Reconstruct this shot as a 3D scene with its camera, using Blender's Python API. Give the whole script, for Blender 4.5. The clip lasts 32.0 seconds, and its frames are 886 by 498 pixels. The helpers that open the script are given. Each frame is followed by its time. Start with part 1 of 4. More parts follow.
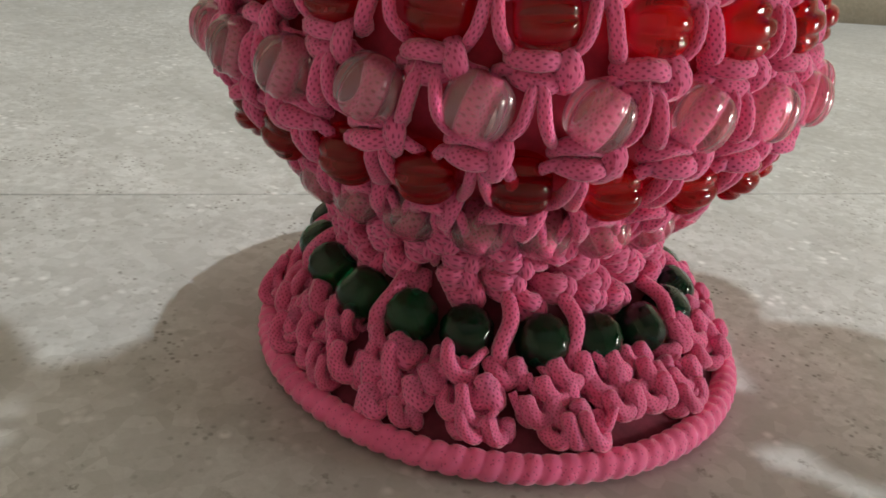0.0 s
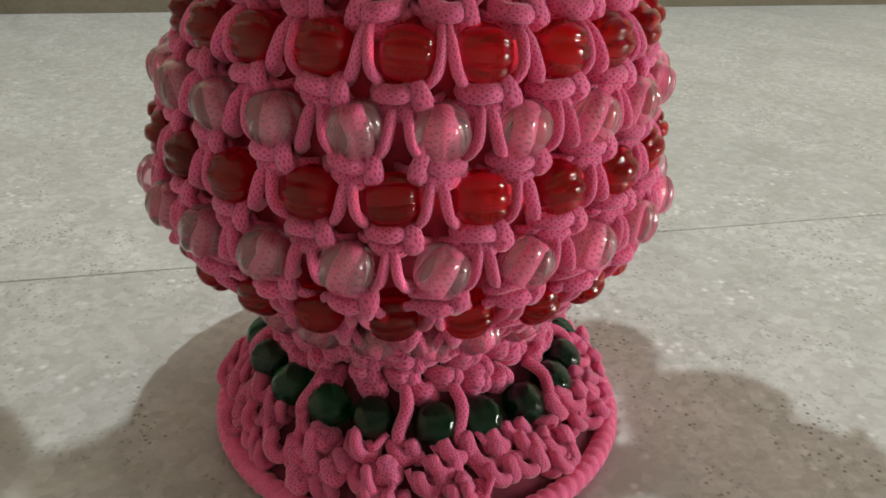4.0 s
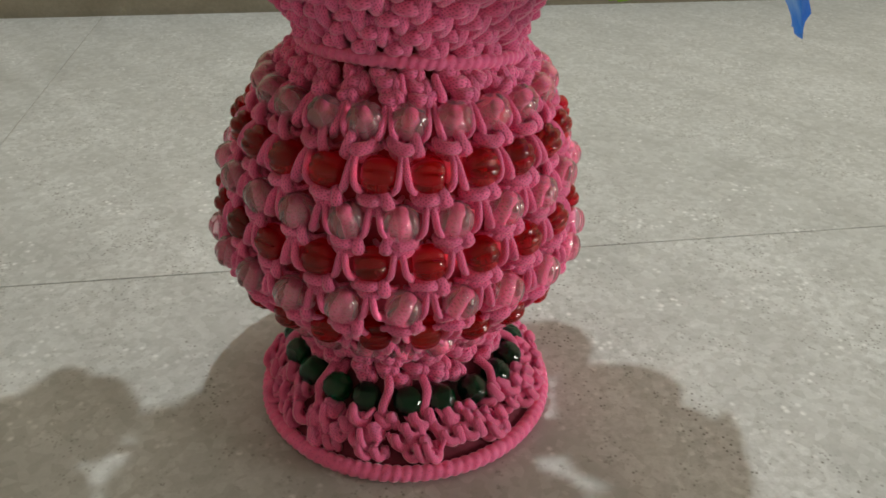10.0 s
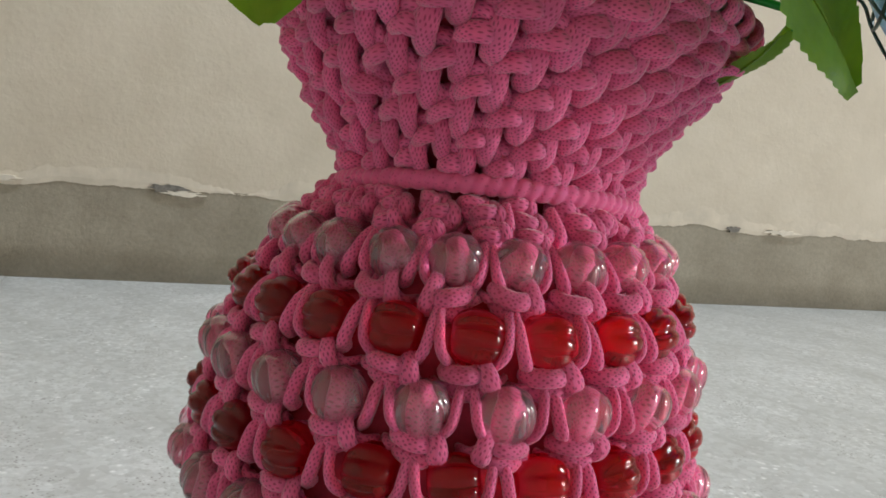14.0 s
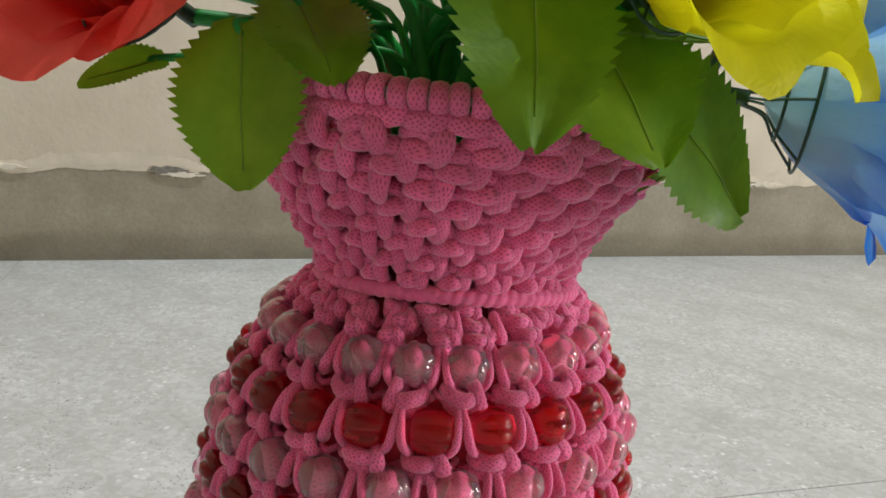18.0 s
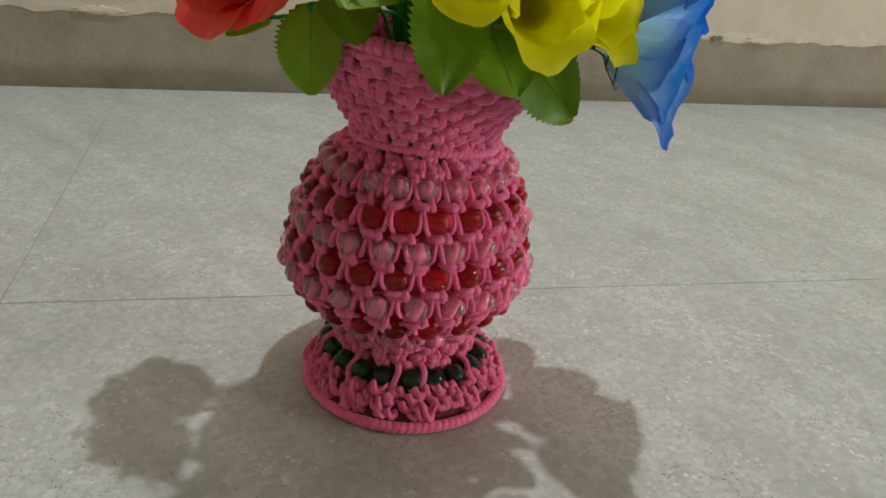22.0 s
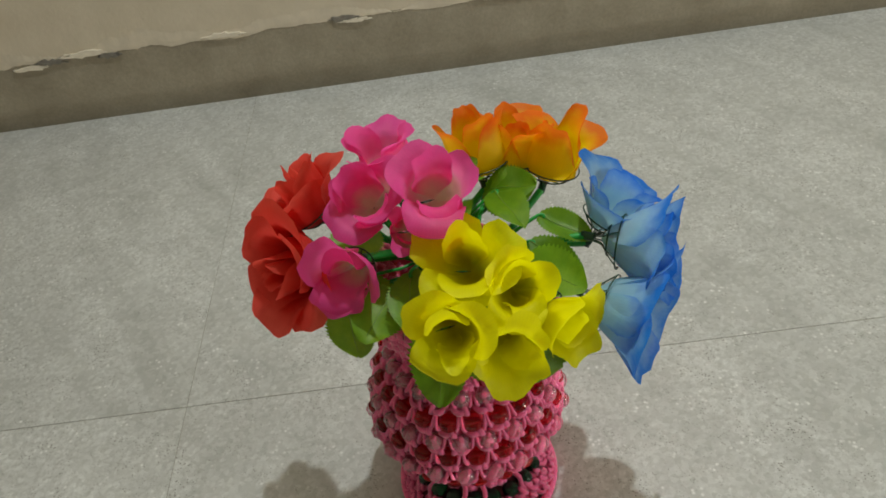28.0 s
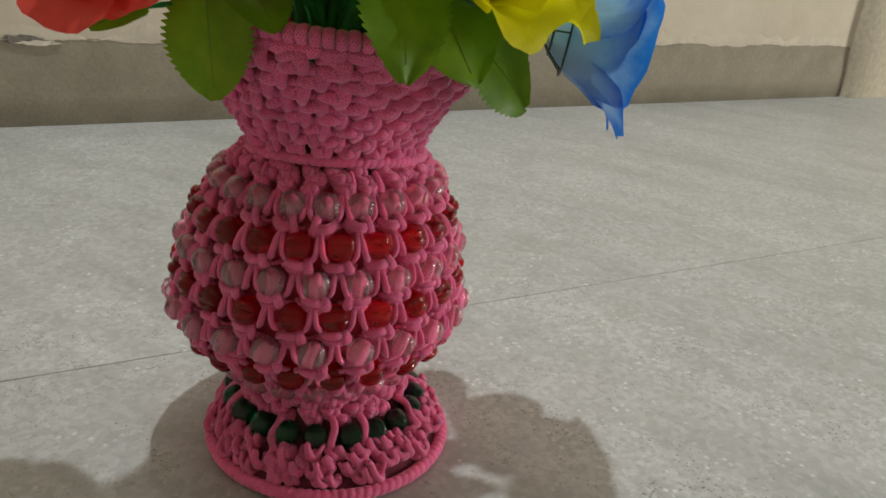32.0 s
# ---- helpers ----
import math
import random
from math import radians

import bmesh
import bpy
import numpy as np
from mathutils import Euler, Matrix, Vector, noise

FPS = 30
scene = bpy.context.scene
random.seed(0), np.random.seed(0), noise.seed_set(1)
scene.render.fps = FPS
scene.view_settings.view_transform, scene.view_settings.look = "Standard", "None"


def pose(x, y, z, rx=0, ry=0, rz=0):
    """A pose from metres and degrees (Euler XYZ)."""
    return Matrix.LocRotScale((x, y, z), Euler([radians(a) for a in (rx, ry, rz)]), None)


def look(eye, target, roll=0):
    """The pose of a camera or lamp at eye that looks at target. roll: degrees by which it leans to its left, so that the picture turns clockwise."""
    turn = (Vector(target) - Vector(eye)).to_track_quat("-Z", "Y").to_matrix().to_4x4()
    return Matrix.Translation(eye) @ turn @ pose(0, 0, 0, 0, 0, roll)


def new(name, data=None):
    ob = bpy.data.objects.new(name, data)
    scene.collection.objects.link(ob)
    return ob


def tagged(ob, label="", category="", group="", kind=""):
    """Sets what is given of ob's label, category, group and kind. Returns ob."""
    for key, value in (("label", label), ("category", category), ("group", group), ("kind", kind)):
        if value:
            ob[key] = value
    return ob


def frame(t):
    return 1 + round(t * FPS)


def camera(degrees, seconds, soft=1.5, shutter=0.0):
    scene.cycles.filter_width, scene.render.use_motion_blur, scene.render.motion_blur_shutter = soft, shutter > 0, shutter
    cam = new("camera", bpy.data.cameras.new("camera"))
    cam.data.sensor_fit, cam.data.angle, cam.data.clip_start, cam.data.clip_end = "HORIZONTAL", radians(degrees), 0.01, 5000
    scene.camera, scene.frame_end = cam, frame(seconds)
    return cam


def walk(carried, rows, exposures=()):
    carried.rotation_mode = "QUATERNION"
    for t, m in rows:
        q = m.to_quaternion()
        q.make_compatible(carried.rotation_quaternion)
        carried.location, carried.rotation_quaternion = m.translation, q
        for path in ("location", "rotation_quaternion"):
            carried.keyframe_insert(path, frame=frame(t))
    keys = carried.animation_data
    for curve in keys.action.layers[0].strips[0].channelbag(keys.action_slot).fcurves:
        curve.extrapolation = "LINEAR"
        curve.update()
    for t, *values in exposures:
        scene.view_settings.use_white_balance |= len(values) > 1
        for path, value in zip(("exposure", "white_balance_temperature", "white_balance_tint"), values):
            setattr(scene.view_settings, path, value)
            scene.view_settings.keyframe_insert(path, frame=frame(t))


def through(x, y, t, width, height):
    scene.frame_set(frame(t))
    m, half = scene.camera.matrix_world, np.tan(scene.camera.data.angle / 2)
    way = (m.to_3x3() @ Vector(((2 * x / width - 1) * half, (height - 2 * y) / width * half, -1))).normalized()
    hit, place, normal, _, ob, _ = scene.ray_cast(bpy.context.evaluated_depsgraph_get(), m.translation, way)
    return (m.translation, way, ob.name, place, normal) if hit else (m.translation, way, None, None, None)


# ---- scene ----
cam = camera(57.65, 32.0, 1.7)
PATH = [
    (0, (-0.0675, -0.1746, 0.1083), (0.0598, 0.2622, -0.0991), 5.82),
    (0.5, (-0.0624, -0.1842, 0.1301), (0.0688, 0.2508, -0.0786), 3.95),
    (1, (-0.0609, -0.1850, 0.1359), (0.0677, 0.2507, -0.0728), 3.09),
    (1.5, (-0.0588, -0.1815, 0.1377), (0.0658, 0.2550, -0.0719), 3.00),
    (2, (-0.0574, -0.1822, 0.1404), (0.0670, 0.2534, -0.0711), 2.80),
    (2.5, (-0.0577, -0.1841, 0.1448), (0.0637, 0.2515, -0.0685), 2.71),
    (3, (-0.0559, -0.1869, 0.1500), (0.0663, 0.2483, -0.0636), 2.66),
    (3.5, (-0.0526, -0.1960, 0.1522), (0.0609, 0.2378, -0.0692), 2.42),
    (4, (-0.0437, -0.2009, 0.1569), (0.0642, 0.2324, -0.0680), 1.99),
    (4.5, (-0.0299, -0.2044, 0.1649), (0.0655, 0.2307, -0.0622), 1.28),
    (6.5, (-0.0233, -0.2196, 0.1889), (0.0541, 0.2054, -0.0628), 2.36),
    (7, (-0.0204, -0.2193, 0.2010), (0.0545, 0.2021, -0.0574), 2.41),
    (7.5, (-0.0239, -0.2257, 0.2056), (0.0506, 0.1955, -0.0533), 2.48),
    (8, (-0.0266, -0.2344, 0.2060), (0.0471, 0.1874, -0.0521), 2.36),
    (8.5, (-0.0246, -0.2365, 0.2073), (0.0478, 0.1853, -0.0512), 2.07),
    (9, (-0.0224, -0.2477, 0.2116), (0.0503, 0.1741, -0.0469), 2.03),
    (9.5, (-0.0244, -0.2563, 0.2118), (0.0468, 0.1652, -0.0475), 1.30),
    (10, (-0.0308, -0.2733, 0.2276), (0.0408, 0.1522, -0.0249), 0.98),
    (10.5, (-0.0296, -0.2762, 0.2313), (0.0542, 0.1641, 0.0098), 0.30),
    (11, (-0.0336, -0.2571, 0.2191), (0.0689, 0.1971, 0.0369), -0.01),
    (11.5, (-0.0379, -0.2131, 0.1857), (0.0905, 0.2539, 0.0617), 0.56),
    (12, (-0.0436, -0.1988, 0.1793), (0.0933, 0.2770, 0.1098), 1.85),
    (12.5, (-0.0618, -0.1969, 0.1674), (0.0798, 0.2801, 0.1178), 3.39),
    (13, (-0.0751, -0.1977, 0.1681), (0.0666, 0.2793, 0.1197), 4.20),
    (13.5, (-0.0769, -0.2012, 0.1676), (0.0584, 0.2769, 0.1115), 4.68),
    (14, (-0.0681, -0.1988, 0.1571), (0.0718, 0.2775, 0.0971), 5.22),
    (14.5, (-0.0540, -0.1460, 0.1618), (0.1097, 0.3255, 0.1305), 6.71),
    (15, (-0.0519, -0.1335, 0.1753), (0.1221, 0.3349, 0.1555), 5.91),
    (15.5, (-0.0497, -0.1334, 0.1792), (0.1236, 0.3355, 0.1690), 5.34),
    (17.5, (-0.0592, -0.1874, 0.2006), (0.0939, 0.2832, 0.1291), 3.63),
    (18, (-0.0674, -0.2264, 0.2090), (0.0716, 0.2421, 0.1030), 3.40),
    (18.5, (-0.0723, -0.2523, 0.2061), (0.0569, 0.2114, 0.0710), 3.21),
    (19, (-0.0728, -0.2793, 0.2078), (0.0455, 0.1804, 0.0507), 2.82),
    (19.5, (-0.0757, -0.2999, 0.2141), (0.0370, 0.1580, 0.0477), 2.57),
    (20, (-0.0817, -0.3262, 0.2142), (0.0332, 0.1352, 0.0598), 2.62),
    (20.5, (-0.0732, -0.3353, 0.2349), (0.0381, 0.1193, 0.0589), 3.46),
    (21, (-0.0764, -0.3579, 0.2440), (0.0345, 0.0926, 0.0576), 3.86),
    (21.5, (-0.0774, -0.3806, 0.2585), (0.0315, 0.0622, 0.0535), 4.66),
    (22, (-0.0826, -0.4046, 0.2789), (0.0259, 0.0349, 0.0668), 5.05),
    (22.5, (-0.0854, -0.4254, 0.3011), (0.0176, 0.0176, 0.0935), 3.98),
    (23, (-0.0903, -0.4594, 0.3197), (0.0045, -0.0113, 0.1191), 3.21),
    (23.5, (-0.0954, -0.4718, 0.3376), (-0.0040, -0.0270, 0.1285), 2.59),
    (24, (-0.0895, -0.4746, 0.3725), (-0.0153, -0.0508, 0.1177), 0.90),
    (24.5, (-0.0726, -0.4544, 0.4156), (-0.0002, -0.0411, 0.1437), 0.59),
    (26.5, (-0.0597, -0.4301, 0.5072), (0.0003, -0.0513, 0.1863), -2.21),
    (27, (-0.0538, -0.3975, 0.5291), (-0.0153, -0.0314, 0.1907), -3.99),
    (27.5, (-0.0115, -0.3516, 0.5535), (0.0105, 0.0072, 0.2060), -5.16),
    (28, (0.0162, -0.3646, 0.5443), (-0.0003, 0.0147, 0.2189), -9.28),
    (28.5, (0.0672, -0.4200, 0.4417), (-0.0073, 0.0233, 0.2226), -8.61),
    (29, (0.0975, -0.4548, 0.3303), (-0.0089, -0.0011, 0.1491), -7.69),
    (29.5, (0.1082, -0.5094, 0.2904), (-0.0188, -0.0588, 0.1149), -7.55),
    (30, (0.1279, -0.5076, 0.2618), (0.0035, -0.0481, 0.1086), -7.86),
    (30.5, (0.1202, -0.5022, 0.2473), (0.0221, -0.0395, 0.0852), -6.23),
    (31, (0.0726, -0.4715, 0.2485), (0.0570, -0.0023, 0.0767), -2.51),
    (31.5, (-0.0306, -0.4213, 0.2515), (0.0532, 0.0374, 0.0710), 2.18),
    (32, (-0.1267, -0.3296, 0.2475), (0.1004, 0.0738, 0.0587), 4.86),
]
EXPOSURES = [(0, 0.15, 6500, 10), (1, 0.14, 6510, 9.3), (4.5, 0.1, 6560, 7.2), (7, -0.03, 6600, 6), (10.5, -0.07, 6650, 7), (11.2, -0.05, 6560, 8.4), (12, 0.14, 6450, 10), (13.5, 0.22, 6090, 10), (14.2, 0.3, 5930, 10), (15, 0.6, 5750, 10), (17.5, 0.42, 6150, 10), (18, 0.33, 6210, 10), (18.5, 0.2, 6270, 9.5), (20, -0.08, 6450, 8), (22, -0.14, 6470, 7.5), (27, -0.2, 6780, 5), (28, -0.22, 6730, 4.6), (29, -0.34, 6670, 4.2), (30, -0.28, 6620, 4.8), (31, -0.18, 6550, 6.5), (32, -0.17, 6500, 9)]
walk(cam, [(t, look(eye, target, roll)) for t, eye, target, roll in PATH], EXPOSURES)

# ---- light ----
world = bpy.data.worlds.new("world")
scene.world = world
world.use_nodes = True
world.node_tree.nodes["Background"].inputs[0].default_value = (0.9, 0.85, 0.75, 1)
world.node_tree.nodes["Background"].inputs[1].default_value = 0.005


def lamp(name, kind, at, target, energy, colour, size, size_y=0.0):
    ob = new(name, bpy.data.lights.new(name, kind))
    ob.matrix_world = look(at, target)
    ob.data.energy, ob.data.color = energy, colour
    if kind == "AREA":
        ob.data.shape, ob.data.size, ob.data.size_y = "RECTANGLE", size, size_y
    else:
        ob.data.shadow_soft_size = size
    return ob


lamp("bulb_light", "POINT", (0.23, 0.29, 1.62), (0.23, 0.29, 0), 45.0, (0.945, 1.0, 1.02), 0.017)
# added area lamp for side light on the vase; its source is unseen
lamp("side_fill_light", "AREA", (2.64, -1.10, 0.42), (0.0, 0.0, 0.15), 39.0, (1.0, 0.965, 0.885), 0.7, 0.75)

# ---- materials ----


class Nodes:
    """A node material under construction."""

    def __init__(self, name):
        self.m = bpy.data.materials.new(name)
        self.m.use_nodes = True
        self.t = self.m.node_tree
        self.b = self.t.nodes["Principled BSDF"]

    def node(self, kind, **given):
        n = self.t.nodes.new(kind)
        for key, value in given.items():
            n.inputs[key.replace("_", " ")].default_value = value
        return n

    def link(self, a, out, b, to):
        self.t.links.new(a.outputs[out], b.inputs[to])

    def coords(self, which="Object"):
        n = self.t.nodes.new("ShaderNodeTexCoord")
        return n, which

    def noise(self, scale, detail=3.0, rough=0.55, src=None, warp=0.0):
        n = self.node("ShaderNodeTexNoise", Scale=scale, Detail=detail, Roughness=rough, Distortion=warp)
        if src:
            self.link(src[0], src[1], n, "Vector")
        return n

    def voronoi(self, scale, src=None, feature="F1"):
        n = self.node("ShaderNodeTexVoronoi", Scale=scale)
        n.feature = feature
        if src:
            self.link(src[0], src[1], n, "Vector")
        return n

    def ramp(self, src, out, stops):
        n = self.t.nodes.new("ShaderNodeValToRGB")
        while len(n.color_ramp.elements) < len(stops):
            n.color_ramp.elements.new(0.5)
        for e, (p, c) in zip(n.color_ramp.elements, stops):
            e.position = p
            e.color = (*c, 1) if len(c) == 3 else c
        self.link(src, out, n, "Fac")
        return n

    def mix(self, kind, fac, a, b):
        """kind: a blend type; fac: number or (node, socket); a and b: colours or (node, socket)."""
        n = self.t.nodes.new("ShaderNodeMix")
        n.data_type, n.blend_type = "RGBA", kind
        for value, at in ((fac, 0), (a, 6), (b, 7)):
            if isinstance(value, tuple) and not isinstance(value[0], (int, float)):
                self.t.links.new(value[0].outputs[value[1]], n.inputs[at])
            elif at == 0:
                n.inputs[0].default_value = value
            else:
                n.inputs[at].default_value = (*value, 1)
        return n

    def bump(self, src, out, strength, distance):
        n = self.node("ShaderNodeBump", Strength=strength, Distance=distance)
        self.link(src, out, n, "Height")
        self.link(n, "Normal", self.b, "Normal")
        return n

    def set(self, **given):
        for key, value in given.items():
            self.b.inputs[key.replace("_", " ")].default_value = value
        return self


def cord_material(name, base, dark, along=True):
    """Knitted cord with rows of small holes; along: the rows follow the cord."""
    k = Nodes(name)
    src = k.coords()
    info = k.t.nodes.new("ShaderNodeObjectInfo")
    if along:
        uv = k.t.nodes.new("ShaderNodeUVMap")
        uv.uv_map = "petal"
        turn = k.t.nodes.new("ShaderNodeMapping")
        turn.inputs["Rotation"].default_value = (0, 0, radians(45))
        k.link(uv, 0, turn, 0)
        weave = k.voronoi(980.0, (turn, 0))
        weave.voronoi_dimensions = "2D"
        weave.inputs["Randomness"].default_value = 0.3
        dots = k.ramp(weave, "Distance", [(0.10, (0, 0, 0)), (0.32, (1, 1, 1))])
    else:
        weave = k.voronoi(1150.0, src)
        dots = k.ramp(weave, "Distance", [(0.10, (0, 0, 0)), (0.30, (1, 1, 1))])
    soft = k.noise(160.0, 3.0, 0.6, src)
    tone = k.ramp(soft, "Fac", [(0.3, tuple(0.82 * v for v in base)), (0.7, tuple(min(1, 1.12 * v) for v in base))])
    piece = k.ramp(info, "Random", [(0.0, (0.86, 0.86, 0.86)), (1.0, (1.1, 1.06, 1.08))])
    both = k.mix("MULTIPLY", 1.0, (tone, 0), (piece, 0))
    cloth = k.mix("MIX", (dots, 0), dark, (both, 2))
    k.link(cloth, 2, k.b, "Base Color")
    k.bump(dots, 0, 0.35, 0.0004)
    k.set(Roughness=0.72, Sheen_Weight=0.5, Sheen_Roughness=0.4, Subsurface_Weight=0.35, Subsurface_Scale=0.004)
    k.b.inputs["Subsurface Radius"].default_value = (1.0, 0.35, 0.5)
    k.b.inputs["Specular IOR Level"].default_value = 0.3
    return k.m


def plain(name, base, rough=0.6, spread=0.2, scale=60.0, relief=0.0, metal=0.0):
    k = Nodes(name)
    src = k.coords()
    n = k.noise(scale, 5.0, 0.6, src)
    tone = k.ramp(n, "Fac", [(0.3, tuple(v * (1 - spread) for v in base)), (0.7, tuple(min(1, v * (1 + spread)) for v in base))])
    k.link(tone, 0, k.b, "Base Color")
    k.set(Roughness=rough, Metallic=metal)
    if relief:
        k.bump(n, "Fac", 0.6, relief)
    return k.m


def bead_material(name, base, clear, rough=0.06, ior=1.5, low=0.7, high=1.15, coat=0.0):
    k = Nodes(name)
    info = k.t.nodes.new("ShaderNodeObjectInfo")
    tone = k.ramp(info, "Random", [(0.0, tuple(low * v for v in base)), (1.0, tuple(min(1, high * v) for v in base))])
    k.link(tone, 0, k.b, "Base Color")
    k.set(Roughness=rough, IOR=ior, Coat_Weight=coat, Coat_Roughness=0.16)
    k.b.inputs["Transmission Weight"].default_value = clear
    return k.m


def petal_material(name, inner, middle, tip, through=0.25, stops=(0.08, 0.5, 0.95)):
    """Dyed cloth: the colour runs from the petal's foot to its rim; yellow's inner colour includes throat shade."""
    k = Nodes(name)
    uv = k.t.nodes.new("ShaderNodeUVMap")
    uv.uv_map = "petal"
    part_xyz = k.t.nodes.new("ShaderNodeSeparateXYZ")
    k.link(uv, 0, part_xyz, 0)
    src = k.coords()
    cloud = k.noise(70.0, 3.0, 0.6, src)
    shift = k.t.nodes.new("ShaderNodeMath")
    shift.operation = "MULTIPLY_ADD"
    shift.inputs[1].default_value = 0.35
    k.link(cloud, "Fac", shift, 0)
    k.link(part_xyz, 1, shift, 2)
    down = k.t.nodes.new("ShaderNodeMath")
    down.operation = "SUBTRACT"
    down.inputs[1].default_value = 0.17
    k.link(shift, 0, down, 0)
    tone = k.ramp(down, 0, list(zip(stops, (inner, middle, tip))))
    veins = k.t.nodes.new("ShaderNodeTexWave")
    veins.inputs["Scale"].default_value = 9.0
    veins.inputs["Distortion"].default_value = 5.0
    veins.inputs["Detail"].default_value = 3.0
    k.link(uv, 0, veins, "Vector")
    shade = k.ramp(veins, "Color", [(0.0, (0.985, 0.985, 0.985)), (1.0, (1.01, 1.01, 1.01))])
    cloth = k.mix("MULTIPLY", 1.0, (tone, 0), (shade, 0))
    k.link(cloth, 2, k.b, "Base Color")
    weave = k.noise(190.0, 4.0, 0.6, src, 0.6)
    k.bump(weave, "Fac", 0.5, 0.0012)
    k.set(Roughness=0.5)
    k.b.inputs["Specular IOR Level"].default_value = 0.3
    glow = k.t.nodes.new("ShaderNodeBsdfTranslucent")
    k.link(cloth, 2, glow, "Color")
    both = k.t.nodes.new("ShaderNodeMixShader")
    both.inputs[0].default_value = through
    k.link(k.b, 0, both, 1)
    k.link(glow, 0, both, 2)
    k.link(both, 0, k.t.nodes["Material Output"], "Surface")
    return k.m


def floor_material():
    k = Nodes("speckled_granite")
    src = k.coords()
    broad = k.noise(3.0, 5.0, 0.6, src, 1.4)
    cloud = k.noise(26.0, 6.0, 0.72, src, 0.4)
    turned = k.t.nodes.new("ShaderNodeMapping")
    turned.inputs["Rotation"].default_value = (0, 0, radians(58))
    k.link(src[0], src[1], turned, 0)
    drawn = k.t.nodes.new("ShaderNodeMapping")
    drawn.inputs["Scale"].default_value = (3.0, 19.0, 1.0)
    k.link(turned, 0, drawn, 0)
    streak = k.noise(1.0, 4.0, 0.55, (drawn, 0), 0.5)
    speckled = k.ramp(streak, "Fac", [(0.40, (0.12, 0.12, 0.12)), (0.56, (1, 1, 1))])
    veined = k.ramp(streak, "Fac", [(0.30, (0.87, 0.87, 0.855)), (0.46, (0.985, 0.985, 0.98)), (0.66, (1.08, 1.08, 1.08))])
    grain = k.noise(240.0, 3.0, 0.7, src)
    flakes = k.voronoi(230.0, src)
    base = k.ramp(cloud, "Fac", [(0.30, (0.45, 0.455, 0.45)), (0.5, (0.50, 0.505, 0.50)), (0.70, (0.555, 0.56, 0.555))])
    wash = k.ramp(broad, "Fac", [(0.3, (0.90, 0.90, 0.89)), (0.7, (1.05, 1.05, 1.05))])
    washed = k.mix("MULTIPLY", 1.0, (base, 0), (wash, 0))
    one = k.mix("MULTIPLY", 1.0, (washed, 2), (veined, 0))
    fine = k.ramp(grain, "Fac", [(0.32, (0.85, 0.845, 0.835)), (0.5, (0.99, 0.99, 0.99)), (0.70, (1.13, 1.13, 1.13))])
    dusted = k.mix("MULTIPLY", (speckled, 0), (one, 2), (fine, 0))
    tint = k.ramp(flakes, "Color", [(0.25, (0.82, 0.82, 0.80)), (0.55, (1, 1, 1)), (0.8, (1.2, 1.21, 1.21))])
    two = k.mix("MULTIPLY", 0.45, (dusted, 2), (tint, 0))
    cells = k.voronoi(400.0, src)
    where = k.noise(45.0, 3.0, 0.6, src)
    dark = k.ramp(cells, "Distance", [(0.14, (1, 1, 1)), (0.32, (0, 0, 0))])
    drift = k.t.nodes.new("ShaderNodeMapping")
    drift.inputs["Scale"].default_value = (0.6, 1.25, 1.0)
    k.link(turned, 0, drift, 0)
    bent = k.mix("LINEAR_LIGHT", 0.004, (drift, 0), (k.noise(420.0, 3.0, 0.7, src), "Color"))
    grit = k.voronoi(190.0, (bent, 2))
    blots = k.ramp(grit, "Distance", [(0.08, (1, 1, 1)), (0.24, (0, 0, 0))])
    patchy = k.noise(60.0, 2.0, 0.6, src)
    here = k.ramp(patchy, "Fac", [(0.51, (0, 0, 0)), (0.60, (0.85, 0.85, 0.85))])
    coarse = k.mix("MULTIPLY", 1.0, (blots, 0), (here, 0))
    some = k.ramp(where, "Fac", [(0.44, (0, 0, 0)), (0.60, (1, 1, 1))])
    clumps = k.mix("MULTIPLY", 1.0, (dark, 0), (some, 0))
    spots = k.mix("MULTIPLY", 1.0, (clumps, 2), (speckled, 0))
    three = k.mix("MIX", (spots, 2), (two, 2), (0.15, 0.14, 0.12))
    flecks = k.voronoi(190.0, src)
    bright = k.ramp(flecks, "Distance", [(0.12, (1, 1, 1)), (0.34, (0, 0, 0))])
    rare = k.noise(32.0, 4.0, 0.7, src)
    few = k.ramp(rare, "Fac", [(0.50, (0, 0, 0)), (0.62, (1, 1, 1))])
    spots_two = k.mix("MULTIPLY", 1.0, (bright, 0), (few, 0))
    four = k.mix("MIX", (spots_two, 2), (three, 2), (0.74, 0.74, 0.73))
    five = k.mix("MIX", (coarse, 2), (four, 2), (0.23, 0.22, 0.20))
    k.link(five, 2, k.b, "Base Color")
    pits = k.noise(700.0, 3.0, 0.7, src)
    k.bump(pits, "Fac", 0.14, 0.0004)
    gloss = k.ramp(cloud, "Fac", [(0.3, (0.34, 0.34, 0.34)), (0.7, (0.5, 0.5, 0.5))])
    k.link(gloss, 0, k.b, "Roughness")
    return k.m


